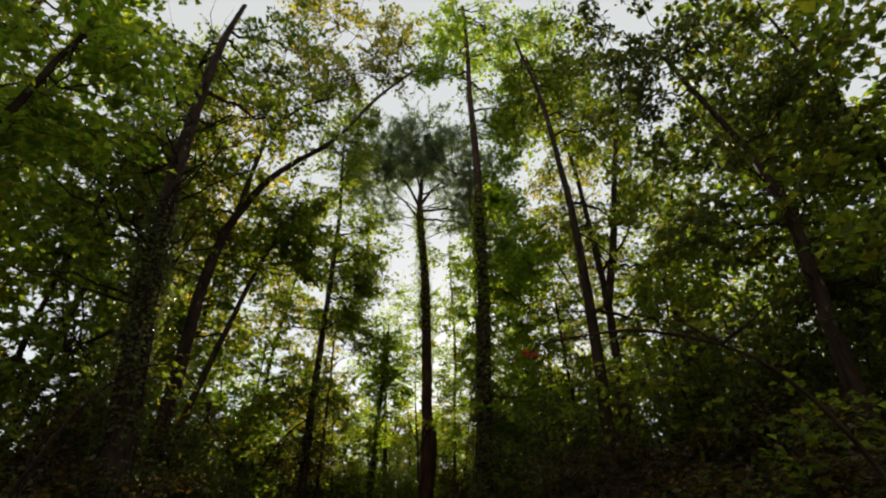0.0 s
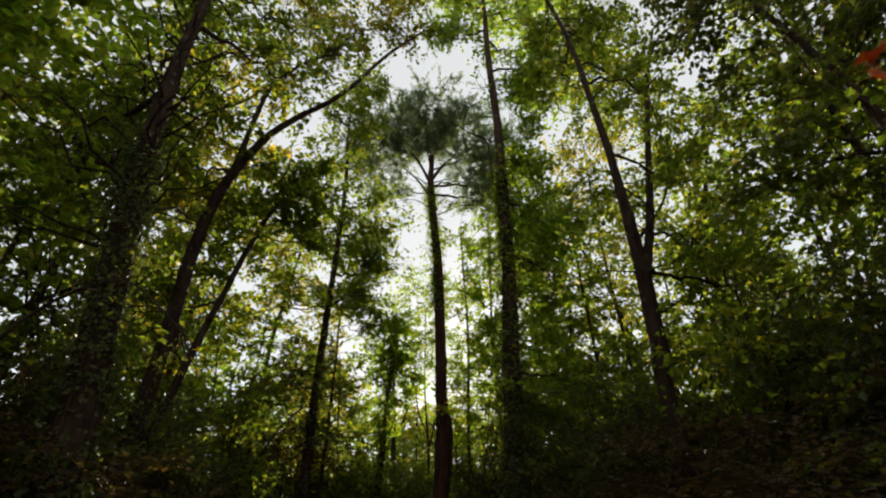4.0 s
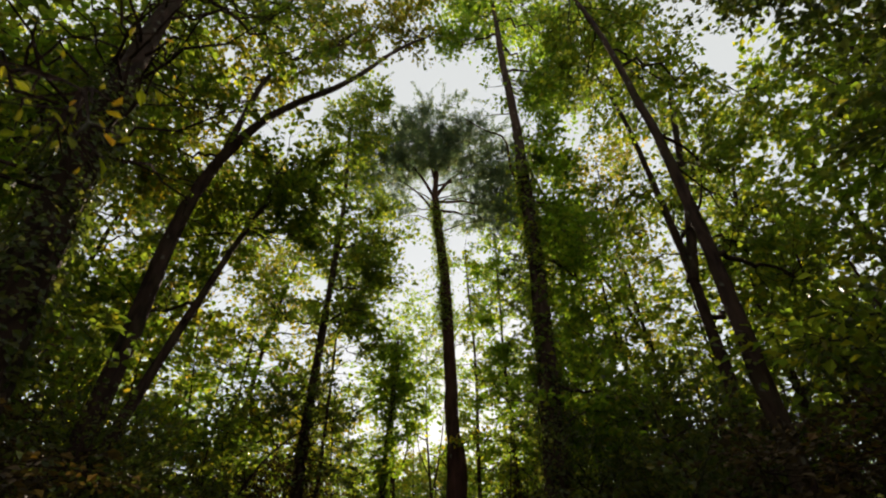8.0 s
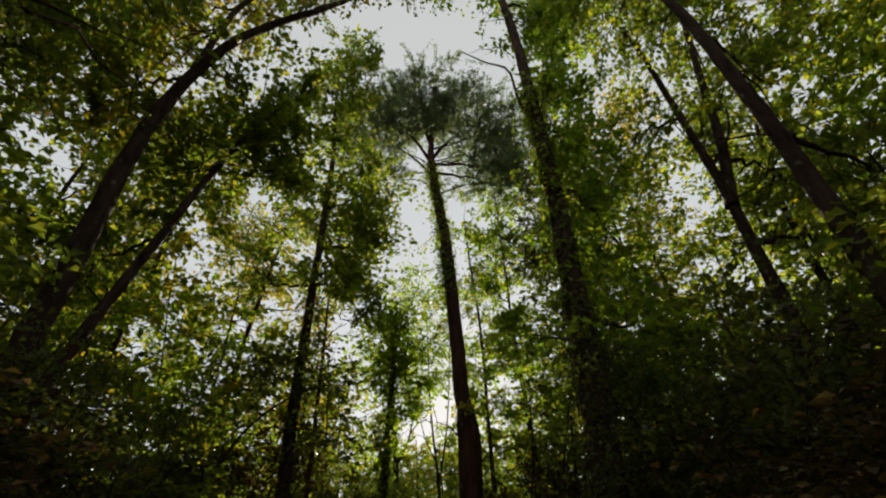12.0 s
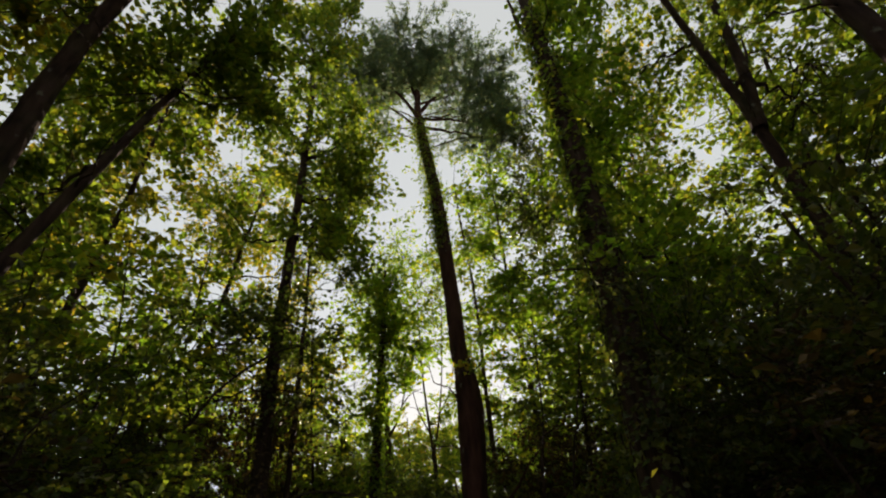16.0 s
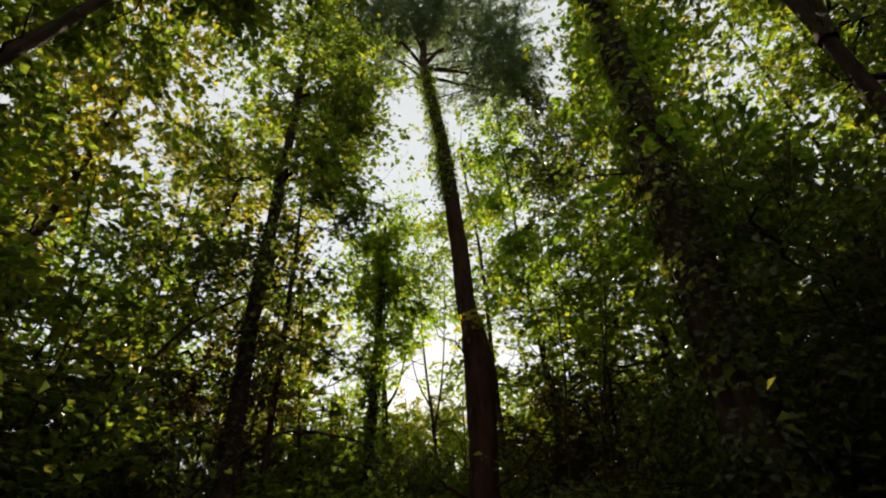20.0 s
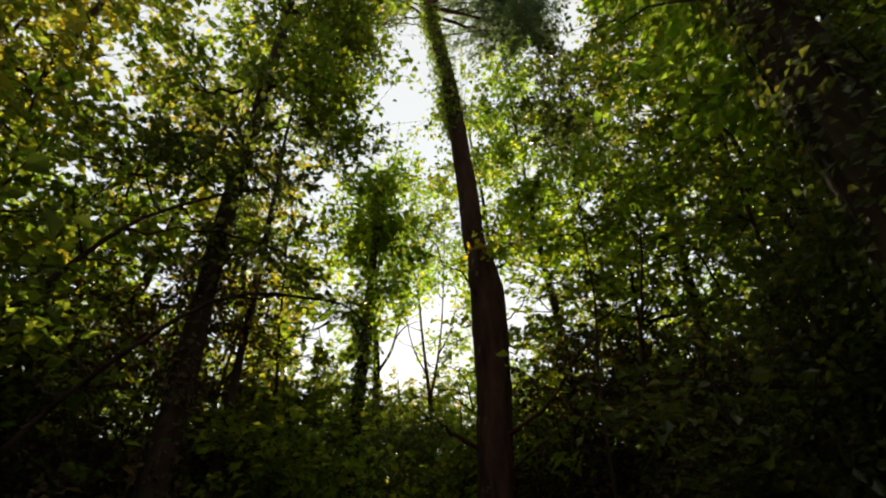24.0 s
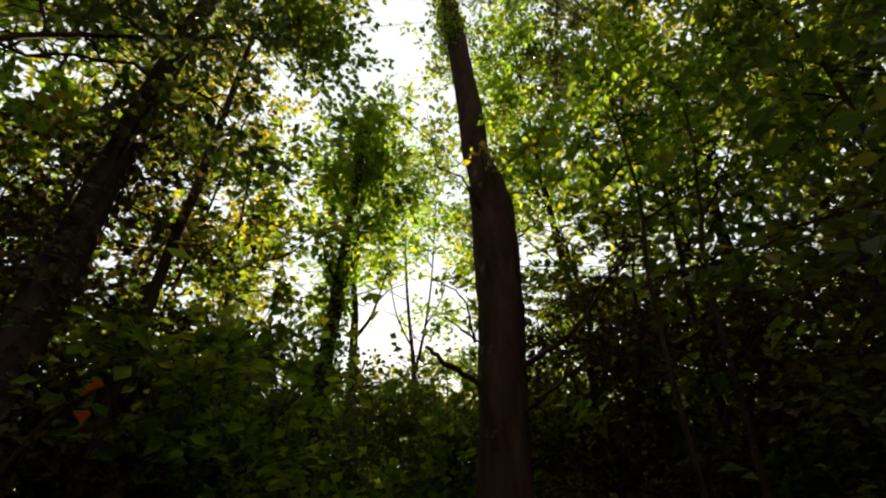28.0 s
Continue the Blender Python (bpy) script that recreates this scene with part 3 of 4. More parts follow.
tree("oak whose long bough arches over the path", [(-6.5, 11.8, 0), (-6.55, 11.8, 5.7), (-6.65, 11.8, 8.65), (-6.35, 11.6, 10.4), (-5.8, 11.4, 11.5), (-5.0, 11.3, 12.6), (-3.7, 11.4, 14.0), (-2.5, 12.0, 17.0), (-1.3, 12.7, 19.6)], 0.2, 0.035,
     [(-3.8, 12, 17.8, 1.4, 1.0, 0.9, 12), (-6.3, 11.8, 15.4, 1.2, 1.1, 1.0, 12), (-7.8, 12, 11.5, 1.3, 1.3, 1.7, 26), (-2.2, 12.6, 19.8, 1.4, 0.9, 0.8, 12), (-5.4, 11.8, 18.4, 1.6, 1.2, 1.0, 13), (-8.0, 12, 15, 1.6, 1.4, 1.7, 26), (-5.0, 11.6, 21.0, 2.0, 1.3, 1.2, 18), (-2.0, 12.2, 22.0, 1.6, 1.2, 0.9, 12)],
     BARK_DARK, LEAF_AUTUMN, 15, 0.145, 88, forks=[([(-6.55, 11.7, 9.4), (-6.2, 11.6, 11.0), (-6.08, 11.6, 13.0), (-5.86, 11.6, 14.7), (-5.0, 11.6, 15.9), (-4.2, 11.7, 16.5)], 0.11, 0.04)])

tree("curved young oak with a dense round head", [(-6.72, 11.7, 0), (-6.5, 12, 3), (-6.25, 12.4, 6), (-5.9, 12.8, 9), (-5.5, 13.1, 11.3)], 0.13, 0.05,
     [(-5.4, 13, 12.0, 1.6, 1.5, 1.4, 34), (-4.6, 13, 10.9, 1.0, 1.1, 1.1, 22), (-6.6, 13.2, 10.8, 1.1, 1.1, 1.4, 20), (-7.8, 13.4, 8, 1.2, 1.2, 1.5, 20)], BARK_DARK, LEAF_OAK, 16, 0.145, 105)

tree("leaning dark trunk with an open crown", [(3.1, 10.6, 0), (3.3, 10.35, 3), (3.44, 10.25, 6), (3.48, 10.22, 9), (3.4, 10.18, 12), (3.08, 10.08, 15), (2.52, 10.0, 17.6)], 0.17, 0.04,
     [(3.44, 11.24, 17.01, 1.46, 1.2, 1.38, 26), (4.82, 11.24, 14.43, 1.29, 1.12, 1.38, 16), (2.67, 11.41, 14.69, 0.86, 0.86, 0.86, 10), (5.51, 11.24, 10.56, 1.2, 1.12, 1.2, 8), (5.6, 11.06, 7.2, 1.0, 1.0, 1.1, 14), (4.65, 11.24, 17.87, 1.55, 1.2, 1.2, 22), (7.06, 11.24, 13.14, 1.46, 1.2, 1.5, 8)], BARK_DARK, LEAF_OAK, 17, 0.145, 92)

tree("forked oak with several rising stems", [(4.72, 13.85, 0), (4.86, 13.7, 3), (4.96, 13.5, 6), (4.99, 13.35, 9), (4.9, 13.2, 12), (4.66, 13, 15), (4.2, 12.9, 17.6)], 0.2, 0.04,
     [(5.3, 14.19, 18.3, 1.5, 1.3, 1.2, 19), (7.26, 14.19, 14.2, 1.6, 1.41, 1.69, 18), (6.7, 14.19, 17.78, 1.5, 1.32, 1.5, 24), (4.06, 14.38, 12.32, 0.85, 0.85, 0.94, 10), (7.07, 14.19, 10.44, 1.41, 1.22, 1.41, 24), (8.58, 14.47, 12.32, 1.5, 1.41, 1.88, 14), (8.2, 14.38, 8.19, 1.41, 1.32, 1.5, 22)], BARK_DARK, LEAF_OAK, 18, 0.145, 92,
     forks=[([(4.98, 13.35, 8.8), (5.55, 13.25, 10.9), (6.25, 13.2, 14.3), (7.1, 13.2, 17.9), (7.9, 13.2, 20.5)], 0.15, 0.05), ([(5.0, 13.3, 10.0), (6.2, 13.6, 11.6), (6.9, 13.8, 13.2)], 0.06, 0.02)])

tree("slender tree wrapped in ivy with pale open boughs", [(-3.05, 20.7, 0), (-2.88, 20.64, 3), (-2.7, 20.57, 6), (-2.55, 20.5, 9), (-2.48, 20.45, 11.4)], 0.16, 0.04,
     [(-2.78, 20.6, 7.35, 0.41, 0.41, 1.2, 9), (-2.61, 20.6, 9.6, 0.5, 0.5, 1.0, 10), (-2.6, 20.6, 10.9, 0.8, 0.7, 0.5, 9), (-3.3, 20.9, 10.2, 0.6, 0.6, 0.6, 6), (-1.8, 20.8, 9.0, 0.5, 0.5, 0.7, 5)], BARK_GREY, LEAF_MAPLE, 19, 0.145, 88)

tree("slanting oak with a thin curved stem", [(7.8, 20.5, 0), (7.6, 20.5, 6), (7.2, 20.5, 9.0), (6.75, 20.5, 12.2), (5.95, 20.5, 14.2), (5.0, 20.5, 16.6)], 0.16, 0.04,
     [(5.6, 20.5, 17, 1.6, 1.5, 1.4, 22), (7.6, 20.6, 15, 1.5, 1.4, 1.5, 22), (6.2, 20.6, 12, 1.3, 1.3, 1.2, 18), (8.6, 20.6, 11, 1.4, 1.3, 1.4, 20), (4.4, 20.6, 14.5, 1.2, 1.2, 1.2, 14)], BARK_DARK, LEAF_AUTUMN, 20, 0.145, 92)

# the darker leaf paints this stem's shade into the foliage
tree("hornbeam stem with its shade in the dark leaf colour", [(3.65, 20.7, 0), (3.94, 20.4, 3), (4.21, 20.1, 6), (4.45, 19.8, 9), (4.6, 19.5, 11.6)], 0.21, 0.06,
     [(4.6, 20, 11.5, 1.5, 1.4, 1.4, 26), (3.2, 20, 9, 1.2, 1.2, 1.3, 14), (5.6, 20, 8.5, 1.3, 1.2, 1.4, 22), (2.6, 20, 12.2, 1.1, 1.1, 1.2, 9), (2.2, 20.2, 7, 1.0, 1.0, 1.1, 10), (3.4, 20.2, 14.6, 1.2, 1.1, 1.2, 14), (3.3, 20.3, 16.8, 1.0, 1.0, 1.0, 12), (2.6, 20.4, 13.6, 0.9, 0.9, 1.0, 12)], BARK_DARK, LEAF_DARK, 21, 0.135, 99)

# oak given the darker leaf, so shade sits in its colour
tree("oak beside the path with shade in its dark leaf colour", [(5.6, 7, 0), (5.9, 7, 4), (6.1, 7, 6.0), (6.2, 7, 7.4), (6.1, 7, 8.7), (5.7, 7, 10.2), (5.2, 7, 12)], 0.16, 0.04,
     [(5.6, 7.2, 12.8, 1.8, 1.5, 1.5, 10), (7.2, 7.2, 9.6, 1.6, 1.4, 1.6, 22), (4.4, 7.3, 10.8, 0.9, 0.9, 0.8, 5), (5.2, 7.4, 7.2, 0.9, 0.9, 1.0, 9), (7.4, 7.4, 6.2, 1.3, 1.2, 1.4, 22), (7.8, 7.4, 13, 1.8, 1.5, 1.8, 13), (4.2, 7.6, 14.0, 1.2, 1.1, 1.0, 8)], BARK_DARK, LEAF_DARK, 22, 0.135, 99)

tree("young oak leaning over the path from the bank", [(-6.8, 4.6, 0), (-6.7, 4.7, 4), (-6.4, 4.8, 7), (-6.2, 4.9, 9.5)], 0.13, 0.04,
     [(-6.0, 5.0, 8.6, 1.2, 1.1, 1.1, 12), (-7.0, 5.0, 10.6, 1.3, 1.2, 1.2, 14), (-7.6, 5.2, 7.4, 1.4, 1.3, 1.5, 26), (-5.4, 5.4, 10.8, 0.9, 0.9, 0.7, 3)], BARK_DARK, LEAF_MAPLE, 23, 0.145, 99)


tree("light maple at the end of the lane", [(0.6, 22.6, 0), (0.5, 22.6, 6), (0.6, 22.7, 11), (0.4, 22.8, 17.5)], 0.1, 0.03,
     [(0.2, 22.8, 17.4, 1.1, 1.1, 1.2, 8), (1.4, 22.8, 15.0, 1.1, 1.1, 1.5, 11), (-0.4, 22.8, 12.6, 1.0, 1.0, 1.6, 14), (1.4, 22.8, 11.0, 1.2, 1.2, 1.6, 20), (0.4, 22.8, 8.0, 1.0, 1.0, 1.2, 11), (2.2, 22.8, 7.6, 1.1, 1.1, 1.2, 12)], BARK_GREY, LEAF_OAK, 24, 0.145, 88)

tree("airy pale maple behind the pine", [(1.7, 21.2, 0), (1.6, 21.2, 9), (1.5, 21.1, 11), (1.6, 21.0, 17.5)], 0.1, 0.025,
     [(1.9, 21.0, 17.6, 0.9, 0.9, 1.0, 14), (1.1, 21.0, 15.4, 0.8, 0.8, 1.0, 14), (2.1, 21.0, 14.2, 0.8, 0.8, 1.1, 15), (1.2, 21.0, 12.2, 0.8, 0.8, 1.0, 15), (1.9, 21.0, 10.6, 0.9, 0.8, 0.9, 15), (0.9, 21.0, 9.4, 0.7, 0.7, 0.8, 12), (2.0, 21.0, 19.8, 0.7, 0.7, 0.8, 9)],
     BARK_GREY, LEAF_MAPLE, 36, 0.16, 52, join=0.3)

tree("tall thin oak with a lacy top", [(6.2, 18.3, 0), (6.1, 18.4, 8), (6.0, 18.5, 14), (6.2, 18.5, 19.5)], 0.1, 0.025,
     [(7.0, 18.5, 19.4, 1.1, 1.0, 1.1, 11), (5.0, 18.5, 18.6, 1.0, 0.9, 1.0, 11), (5.9, 18.5, 17.4, 0.9, 0.9, 0.9, 9), (7.8, 18.5, 20.8, 0.9, 0.9, 0.8, 7), (6.6, 18.5, 15.2, 0.9, 0.9, 0.9, 9)],
     BARK_DARK, LEAF_AUTUMN, 37, 0.16, 52, join=0.3)

tree("thin oak with turning leaves and a long brown trunk", [(-7.7, 21, 0), (-7.75, 21, 5), (-7.8, 21, 9), (-7.6, 21.2, 13), (-7.2, 21.4, 17)], 0.16, 0.04,
     [(-7.0, 21.6, 16.8, 1.3, 1.2, 1.3, 18), (-7.8, 21.6, 13.6, 1.3, 1.2, 1.4, 20), (-6.0, 21.6, 12.4, 1.1, 1.1, 1.4, 18), (-6.4, 21.6, 9.6, 1.1, 1.1, 1.2, 14), (-5.4, 21.8, 8.0, 1.2, 1.1, 1.4, 16), (-9.0, 21.8, 15.4, 1.3, 1.2, 1.2, 18), (-9.8, 21.8, 17.2, 1.2, 1.1, 1.1, 14), (-9.0, 21.6, 11.0, 1.0, 1.0, 1.0, 10)], BARK_DARK, LEAF_AUTUMN, 25, 0.145, 88)


tree("pale slender maple with bare forked boughs at the lane's end", [(-2.55, 24, 0), (-2.68, 24, 6.7), (-2.79, 24, 9.2), (-2.9, 24, 13.4)], 0.14, 0.04,
     [(-3.0, 24.1, 13.2, 0.9, 0.9, 1.0, 12), (-3.7, 24.2, 10.8, 0.7, 0.7, 0.9, 10), (-1.9, 24.1, 11.6, 0.8, 0.8, 0.9, 11), (-2.3, 24.0, 15.0, 0.8, 0.8, 0.8, 10), (-1.8, 24.0, 9.4, 0.6, 0.6, 0.5, 6), (-3.3, 24.0, 8.6, 0.6, 0.6, 0.6, 9), (-2.3, 24.3, 10.2, 0.6, 0.6, 0.6, 8), (-2.4, 24.3, 12.6, 0.6, 0.6, 0.6, 7)], BARK_GREY, LEAF_MAPLE, 28, 0.13, 60, join=0, bare=10, bare_from=0.45, reach=(0.6, 1.6),
     forks=[([(-2.65, 24, 7.3), (-2.3, 24, 7.9), (-2.1, 24, 8.7), (-1.77, 24, 10.1)], 0.05, 0.015), ([(-2.72, 24, 7.8), (-3.1, 24, 8.8), (-3.3, 24.1, 10.6)], 0.04, 0.012), ([(-2.2, 24, 8.3), (-1.9, 24, 8.7), (-1.5, 24, 8.9)], 0.025, 0.008)])
tree("thin maple with several bare rising stems at the lane's end", [(-1.1, 25.2, 0), (-1.15, 25.2, 5), (-1.2, 25.2, 7.2), (-1.45, 25.3, 10), (-1.5, 25.4, 14)], 0.09, 0.02,
     [(-1.5, 25.4, 14.6, 0.8, 0.8, 0.9, 10), (-0.5, 25.4, 13.0, 0.8, 0.8, 0.9, 10), (-0.9, 25.4, 11.2, 0.7, 0.7, 0.7, 8), (0.1, 25.4, 10.2, 0.7, 0.7, 0.7, 8), (-1.7, 25.4, 12.4, 0.7, 0.7, 0.6, 7), (-0.6, 25.4, 16.2, 0.7, 0.7, 0.7, 7), (-0.3, 25.4, 8.8, 0.7, 0.7, 0.6, 9), (0.6, 25.4, 7.6, 0.7, 0.7, 0.6, 8), (0.4, 25.4, 12.2, 0.7, 0.7, 0.7, 8)], BARK_GREY, LEAF_MAPLE, 29, 0.13, 60, join=0, bare=10, bare_from=0.4, reach=(0.5, 1.3),
     forks=[([(-1.18, 25.2, 7.0), (-0.9, 25.2, 8.4), (-0.7, 25.2, 10.0), (-0.5, 25.3, 12.8)], 0.045, 0.015), ([(-1.2, 25.2, 7.6), (-1.7, 25.2, 8.8), (-1.95, 25.2, 10.4)], 0.03, 0.01), ([(-0.9, 25.2, 8.4), (-0.4, 25.2, 9.4), (-0.2, 25.3, 10.8)], 0.025, 0.008)])

tree("broad green maple behind the straight one", [(4.9, 17.4, 0), (4.8, 17.4, 4), (4.5, 17.3, 9), (4.4, 17.3, 14)], 0.1, 0.03,
     [(4.2, 17.2, 13.6, 1.4, 1.2, 1.3, 18), (3.2, 17.0, 11.4, 1.1, 1.1, 1.1, 9), (5.2, 17.4, 10.6, 1.3, 1.2, 1.4, 18), (2.8, 17.0, 8.6, 0.9, 0.9, 1.0, 7), (4.4, 17.2, 7.6, 1.2, 1.1, 1.2, 14), (3.2, 16.8, 14.0, 1.0, 1.0, 1.0, 10)], BARK_DARK, LEAF_OAK, 29, 0.145, 89)

tree("thin dark stem growing close beside the slim oak", [(-4.05, 18, 0), (-4.17, 18, 5), (-4.2, 18, 8), (-4.27, 18, 10), (-4.25, 18.1, 12.6)], 0.075, 0.02,
     [(-4.2, 18.3, 12.8, 0.7, 0.7, 0.7, 12), (-3.5, 18.4, 11.4, 0.6, 0.6, 0.6, 9), (-3.3, 18.5, 9.8, 0.5, 0.5, 0.6, 8), (-4.0, 18.5, 10.4, 0.6, 0.6, 0.6, 8), (-3.0, 18.4, 13.2, 0.5, 0.5, 0.5, 6)], BARK_DARK, LEAF_OAK, 47, 0.13, 70, bare=7, bare_from=0.3, reach=(0.3, 0.9), sides=8, flare=1.2)

tree("crooked oak with few leaves and a twisted stem", [(7.8, 15.5, 0), (7.9, 15.5, 6), (8.2, 15.5, 10.4), (8.7, 15.5, 13), (10.0, 15.5, 16.6), (11.6, 15.5, 19)], 0.13, 0.03,
     [(11.4, 15.5, 19.4, 1.0, 1.0, 0.8, 8), (8.4, 15.6, 15.4, 0.9, 0.8, 0.9, 7), (9.8, 15.6, 13.2, 0.8, 0.8, 0.8, 7)], BARK_DARK, LEAF_OAK, 30, 0.17, 60, bare=16, reach=(0.8, 2.2))

tree("hazel sapling whose bough hangs yellowing leaves over the path", [(-4.6, 5.4, 0), (-4.4, 5.4, 1.8), (-3.9, 5.3, 3.2), (-3.1, 5.2, 3.7), (-2.35, 4.95, 3.2)], 0.03, 0.005,
     [(-2.24, 4.9, 2.92, 0.08, 0.08, 0.09, 4), (-2.32, 4.95, 3.05, 0.07, 0.07, 0.05, 2), (-2.9, 5.1, 3.6, 0.2, 0.2, 0.15, 2)], BARK_DARK, LEAF_YELLOW, 26, 0.046, 5, name="sapling", group="saplings", bare=2, full=True, width=0.42, spread=0.06, sides=7, reach=(0.2, 0.5))
# maple boughs coloured dark to stand for canopy shade
tree("young maple whose leafy boughs, coloured dark as in shade, hang over the path", [(-5.9, 15.4, 0), (-5.8, 15.5, 3), (-5.2, 15.9, 5.2), (-4.4, 16.3, 6.3), (-3.7, 16.4, 6.6)], 0.05, 0.012,
     [(-5.5, 16.0, 6.5, 0.7, 0.6, 0.5, 8), (-4.9, 16.2, 7.0, 0.6, 0.6, 0.45, 9), (-3.7, 16.4, 6.6, 0.5, 0.5, 0.4, 8), (-3.6, 16.6, 5.4, 0.4, 0.4, 0.4, 6), (-4.2, 16.4, 7.6, 0.7, 0.6, 0.4, 9)],
     BARK_DARK, LEAF_DARK, 35, 0.1, 40, bare=4, full=True, spread=0.2, sides=8, reach=(0.3, 0.8))
tree("thin bough with red autumn leaves across the path edge", [(3.0, 3.4, 0), (2.8, 3.3, 1.8), (2.2, 3.1, 2.75), (1.3, 2.8, 2.92), (0.52, 2.56, 2.74)], 0.028, 0.005,
     [(0.47, 2.54, 2.68, 0.03, 0.03, 0.03, 1)], BARK_DARK, LEAF_RED, 27, 0.06, 7, name="sapling", group="saplings", bare=2, full=True, spread=0.035, sides=7, reach=(0.2, 0.5))

tree("low maple bough with large green leaves hanging over the path", [(-4.7, 14.7, 0), (-4.3, 14.5, 2.1), (-3.2, 14.25, 3.25), (-2.35, 14.05, 3.2), (-2.02, 14.0, 2.98)], 0.028, 0.004,
     [(-2.04, 14.0, 2.92, 0.06, 0.06, 0.1, 5), (-2.3, 14.05, 3.12, 0.08, 0.08, 0.06, 3)], BARK_DARK, LEAF_OAK, 48, 0.065, 5, name="sapling", group="saplings", bare=2, full=True, spread=0.07, sides=7, reach=(0.2, 0.5), width=0.8)
tree("bent twig with a few red leaves beside the path", [(-3.5, 15.9, 0), (-3.45, 15.85, 1.2), (-3.2, 15.7, 2.1), (-2.9, 15.58, 2.32)], 0.016, 0.004,
     [(-2.87, 15.56, 2.25, 0.02, 0.02, 0.03, 1)], BARK_DARK, LEAF_RED, 38, 0.1, 3, name="sapling", group="saplings", bare=1, full=True, spread=0.03, sides=6, reach=(0.15, 0.3))


for label, spine, rad, heads, seed in (
        ("thin young maple with a straight dark stem", [(0.2, 17.1, 0), (0.48, 17, 3.6), (0.72, 17, 5.1), (0.95, 17.1, 7.4)], 0.03, [(1.0, 17.2, 7.4, 0.6, 0.6, 0.5, 8), (0.5, 17.3, 6.4, 0.5, 0.5, 0.4, 6), (1.2, 17.3, 6.0, 0.5, 0.5, 0.4, 5)], 61),
        ("thin dark sapling leaning outwards", [(0.6, 17.2, 0), (1.02, 17, 3.6), (1.38, 17, 5.0), (1.71, 17, 6.1), (2.0, 17.1, 7.6)], 0.032, [(2.0, 17.2, 7.6, 0.6, 0.6, 0.5, 8), (1.4, 17.3, 6.9, 0.5, 0.5, 0.4, 6), (2.3, 17.2, 6.2, 0.5, 0.5, 0.4, 6)], 62),
        ("arching hazel with two bent stems", [(2.7, 18.5, 0), (3.36, 18.5, 3.7), (3.76, 18.5, 5.2), (3.76, 18.5, 6.3), (3.6, 18.5, 7.6), (3.2, 18.5, 8.6)], 0.05, [(3.1, 18.6, 8.7, 0.7, 0.7, 0.5, 9), (2.5, 18.7, 8.0, 0.6, 0.6, 0.4, 7), (3.9, 18.7, 8.0, 0.6, 0.6, 0.5, 6)], 63),
        ("bent dark hazel stem", [(3.0, 18.7, 0), (3.6, 18.7, 3.6), (3.95, 18.7, 5.0), (3.95, 18.7, 6.2), (3.7, 18.7, 7.6), (3.0, 18.7, 9.4)], 0.04, [(2.9, 18.8, 9.5, 0.6, 0.6, 0.5, 7), (4.3, 18.9, 6.8, 0.6, 0.6, 0.4, 6)], 64)):
    tree(label, spine, rad, 0.01, heads, BARK_DARK, LEAF_MAPLE, seed, 0.11, 48, name="sapling", group="saplings", bare=5, spread=0.2, sides=7, flare=1.2, join=0.2, reach=(0.3, 0.9))


# ---- understorey ----
def shrub(h, r, seed, leaf, per, size, label, clumps=9, full=False):
    """A bush round the origin."""
    rng = np.random.default_rng(seed)
    blobs = []
    for k in range(9):
        a = k * 2.4 + rng.uniform(0, 1)
        q = r * rng.uniform(0.15, 0.8)
        z = h * (0.12 + 0.78 * (k + rng.uniform(0, 1)) / 9)
        w = r * rng.uniform(0.45, 0.7) * (1.15 - 0.5 * z / h)
        blobs.append((q * math.cos(a), q * math.sin(a), z, w, w, w * 0.8, clumps))
    lean = rng.normal(0, 0.12 * r, 2)
    return tree(label, [(0, 0, 0), (lean[0], lean[1], h * 0.5), (2 * lean[0], 2 * lean[1], h * 0.92)], 0.06, 0.015, blobs, BARK_DARK, leaf, seed,
                size, per, name="shrub", category="shrub", group="understorey", bare=2, sides=8, spread=0.3, flare=1.2, join=0, full=full)


# the hornbeam thicket's dark colour carries the shade of the understorey
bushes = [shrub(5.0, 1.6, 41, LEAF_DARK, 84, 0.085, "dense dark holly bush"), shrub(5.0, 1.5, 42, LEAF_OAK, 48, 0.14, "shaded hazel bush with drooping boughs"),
          shrub(5.0, 1.7, 43, LEAF_DARK, 84, 0.1, "hornbeam thicket with shade put into its dark leaf colour"), shrub(5.0, 1.6, 44, LEAF_MAPLE, 52, 0.19, "leafy young maple among the trees"),
          shrub(5.0, 1.7, 45, LEAF_BROWN, 76, 0.095, "brown thicket of leaves and twigs with warm shade in its colour"), shrub(5.0, 1.3, 46, LEAF_DARK, 76, 0.12, "low dark bush closing the lane", 10)]
rng = np.random.default_rng(9)
used = set()
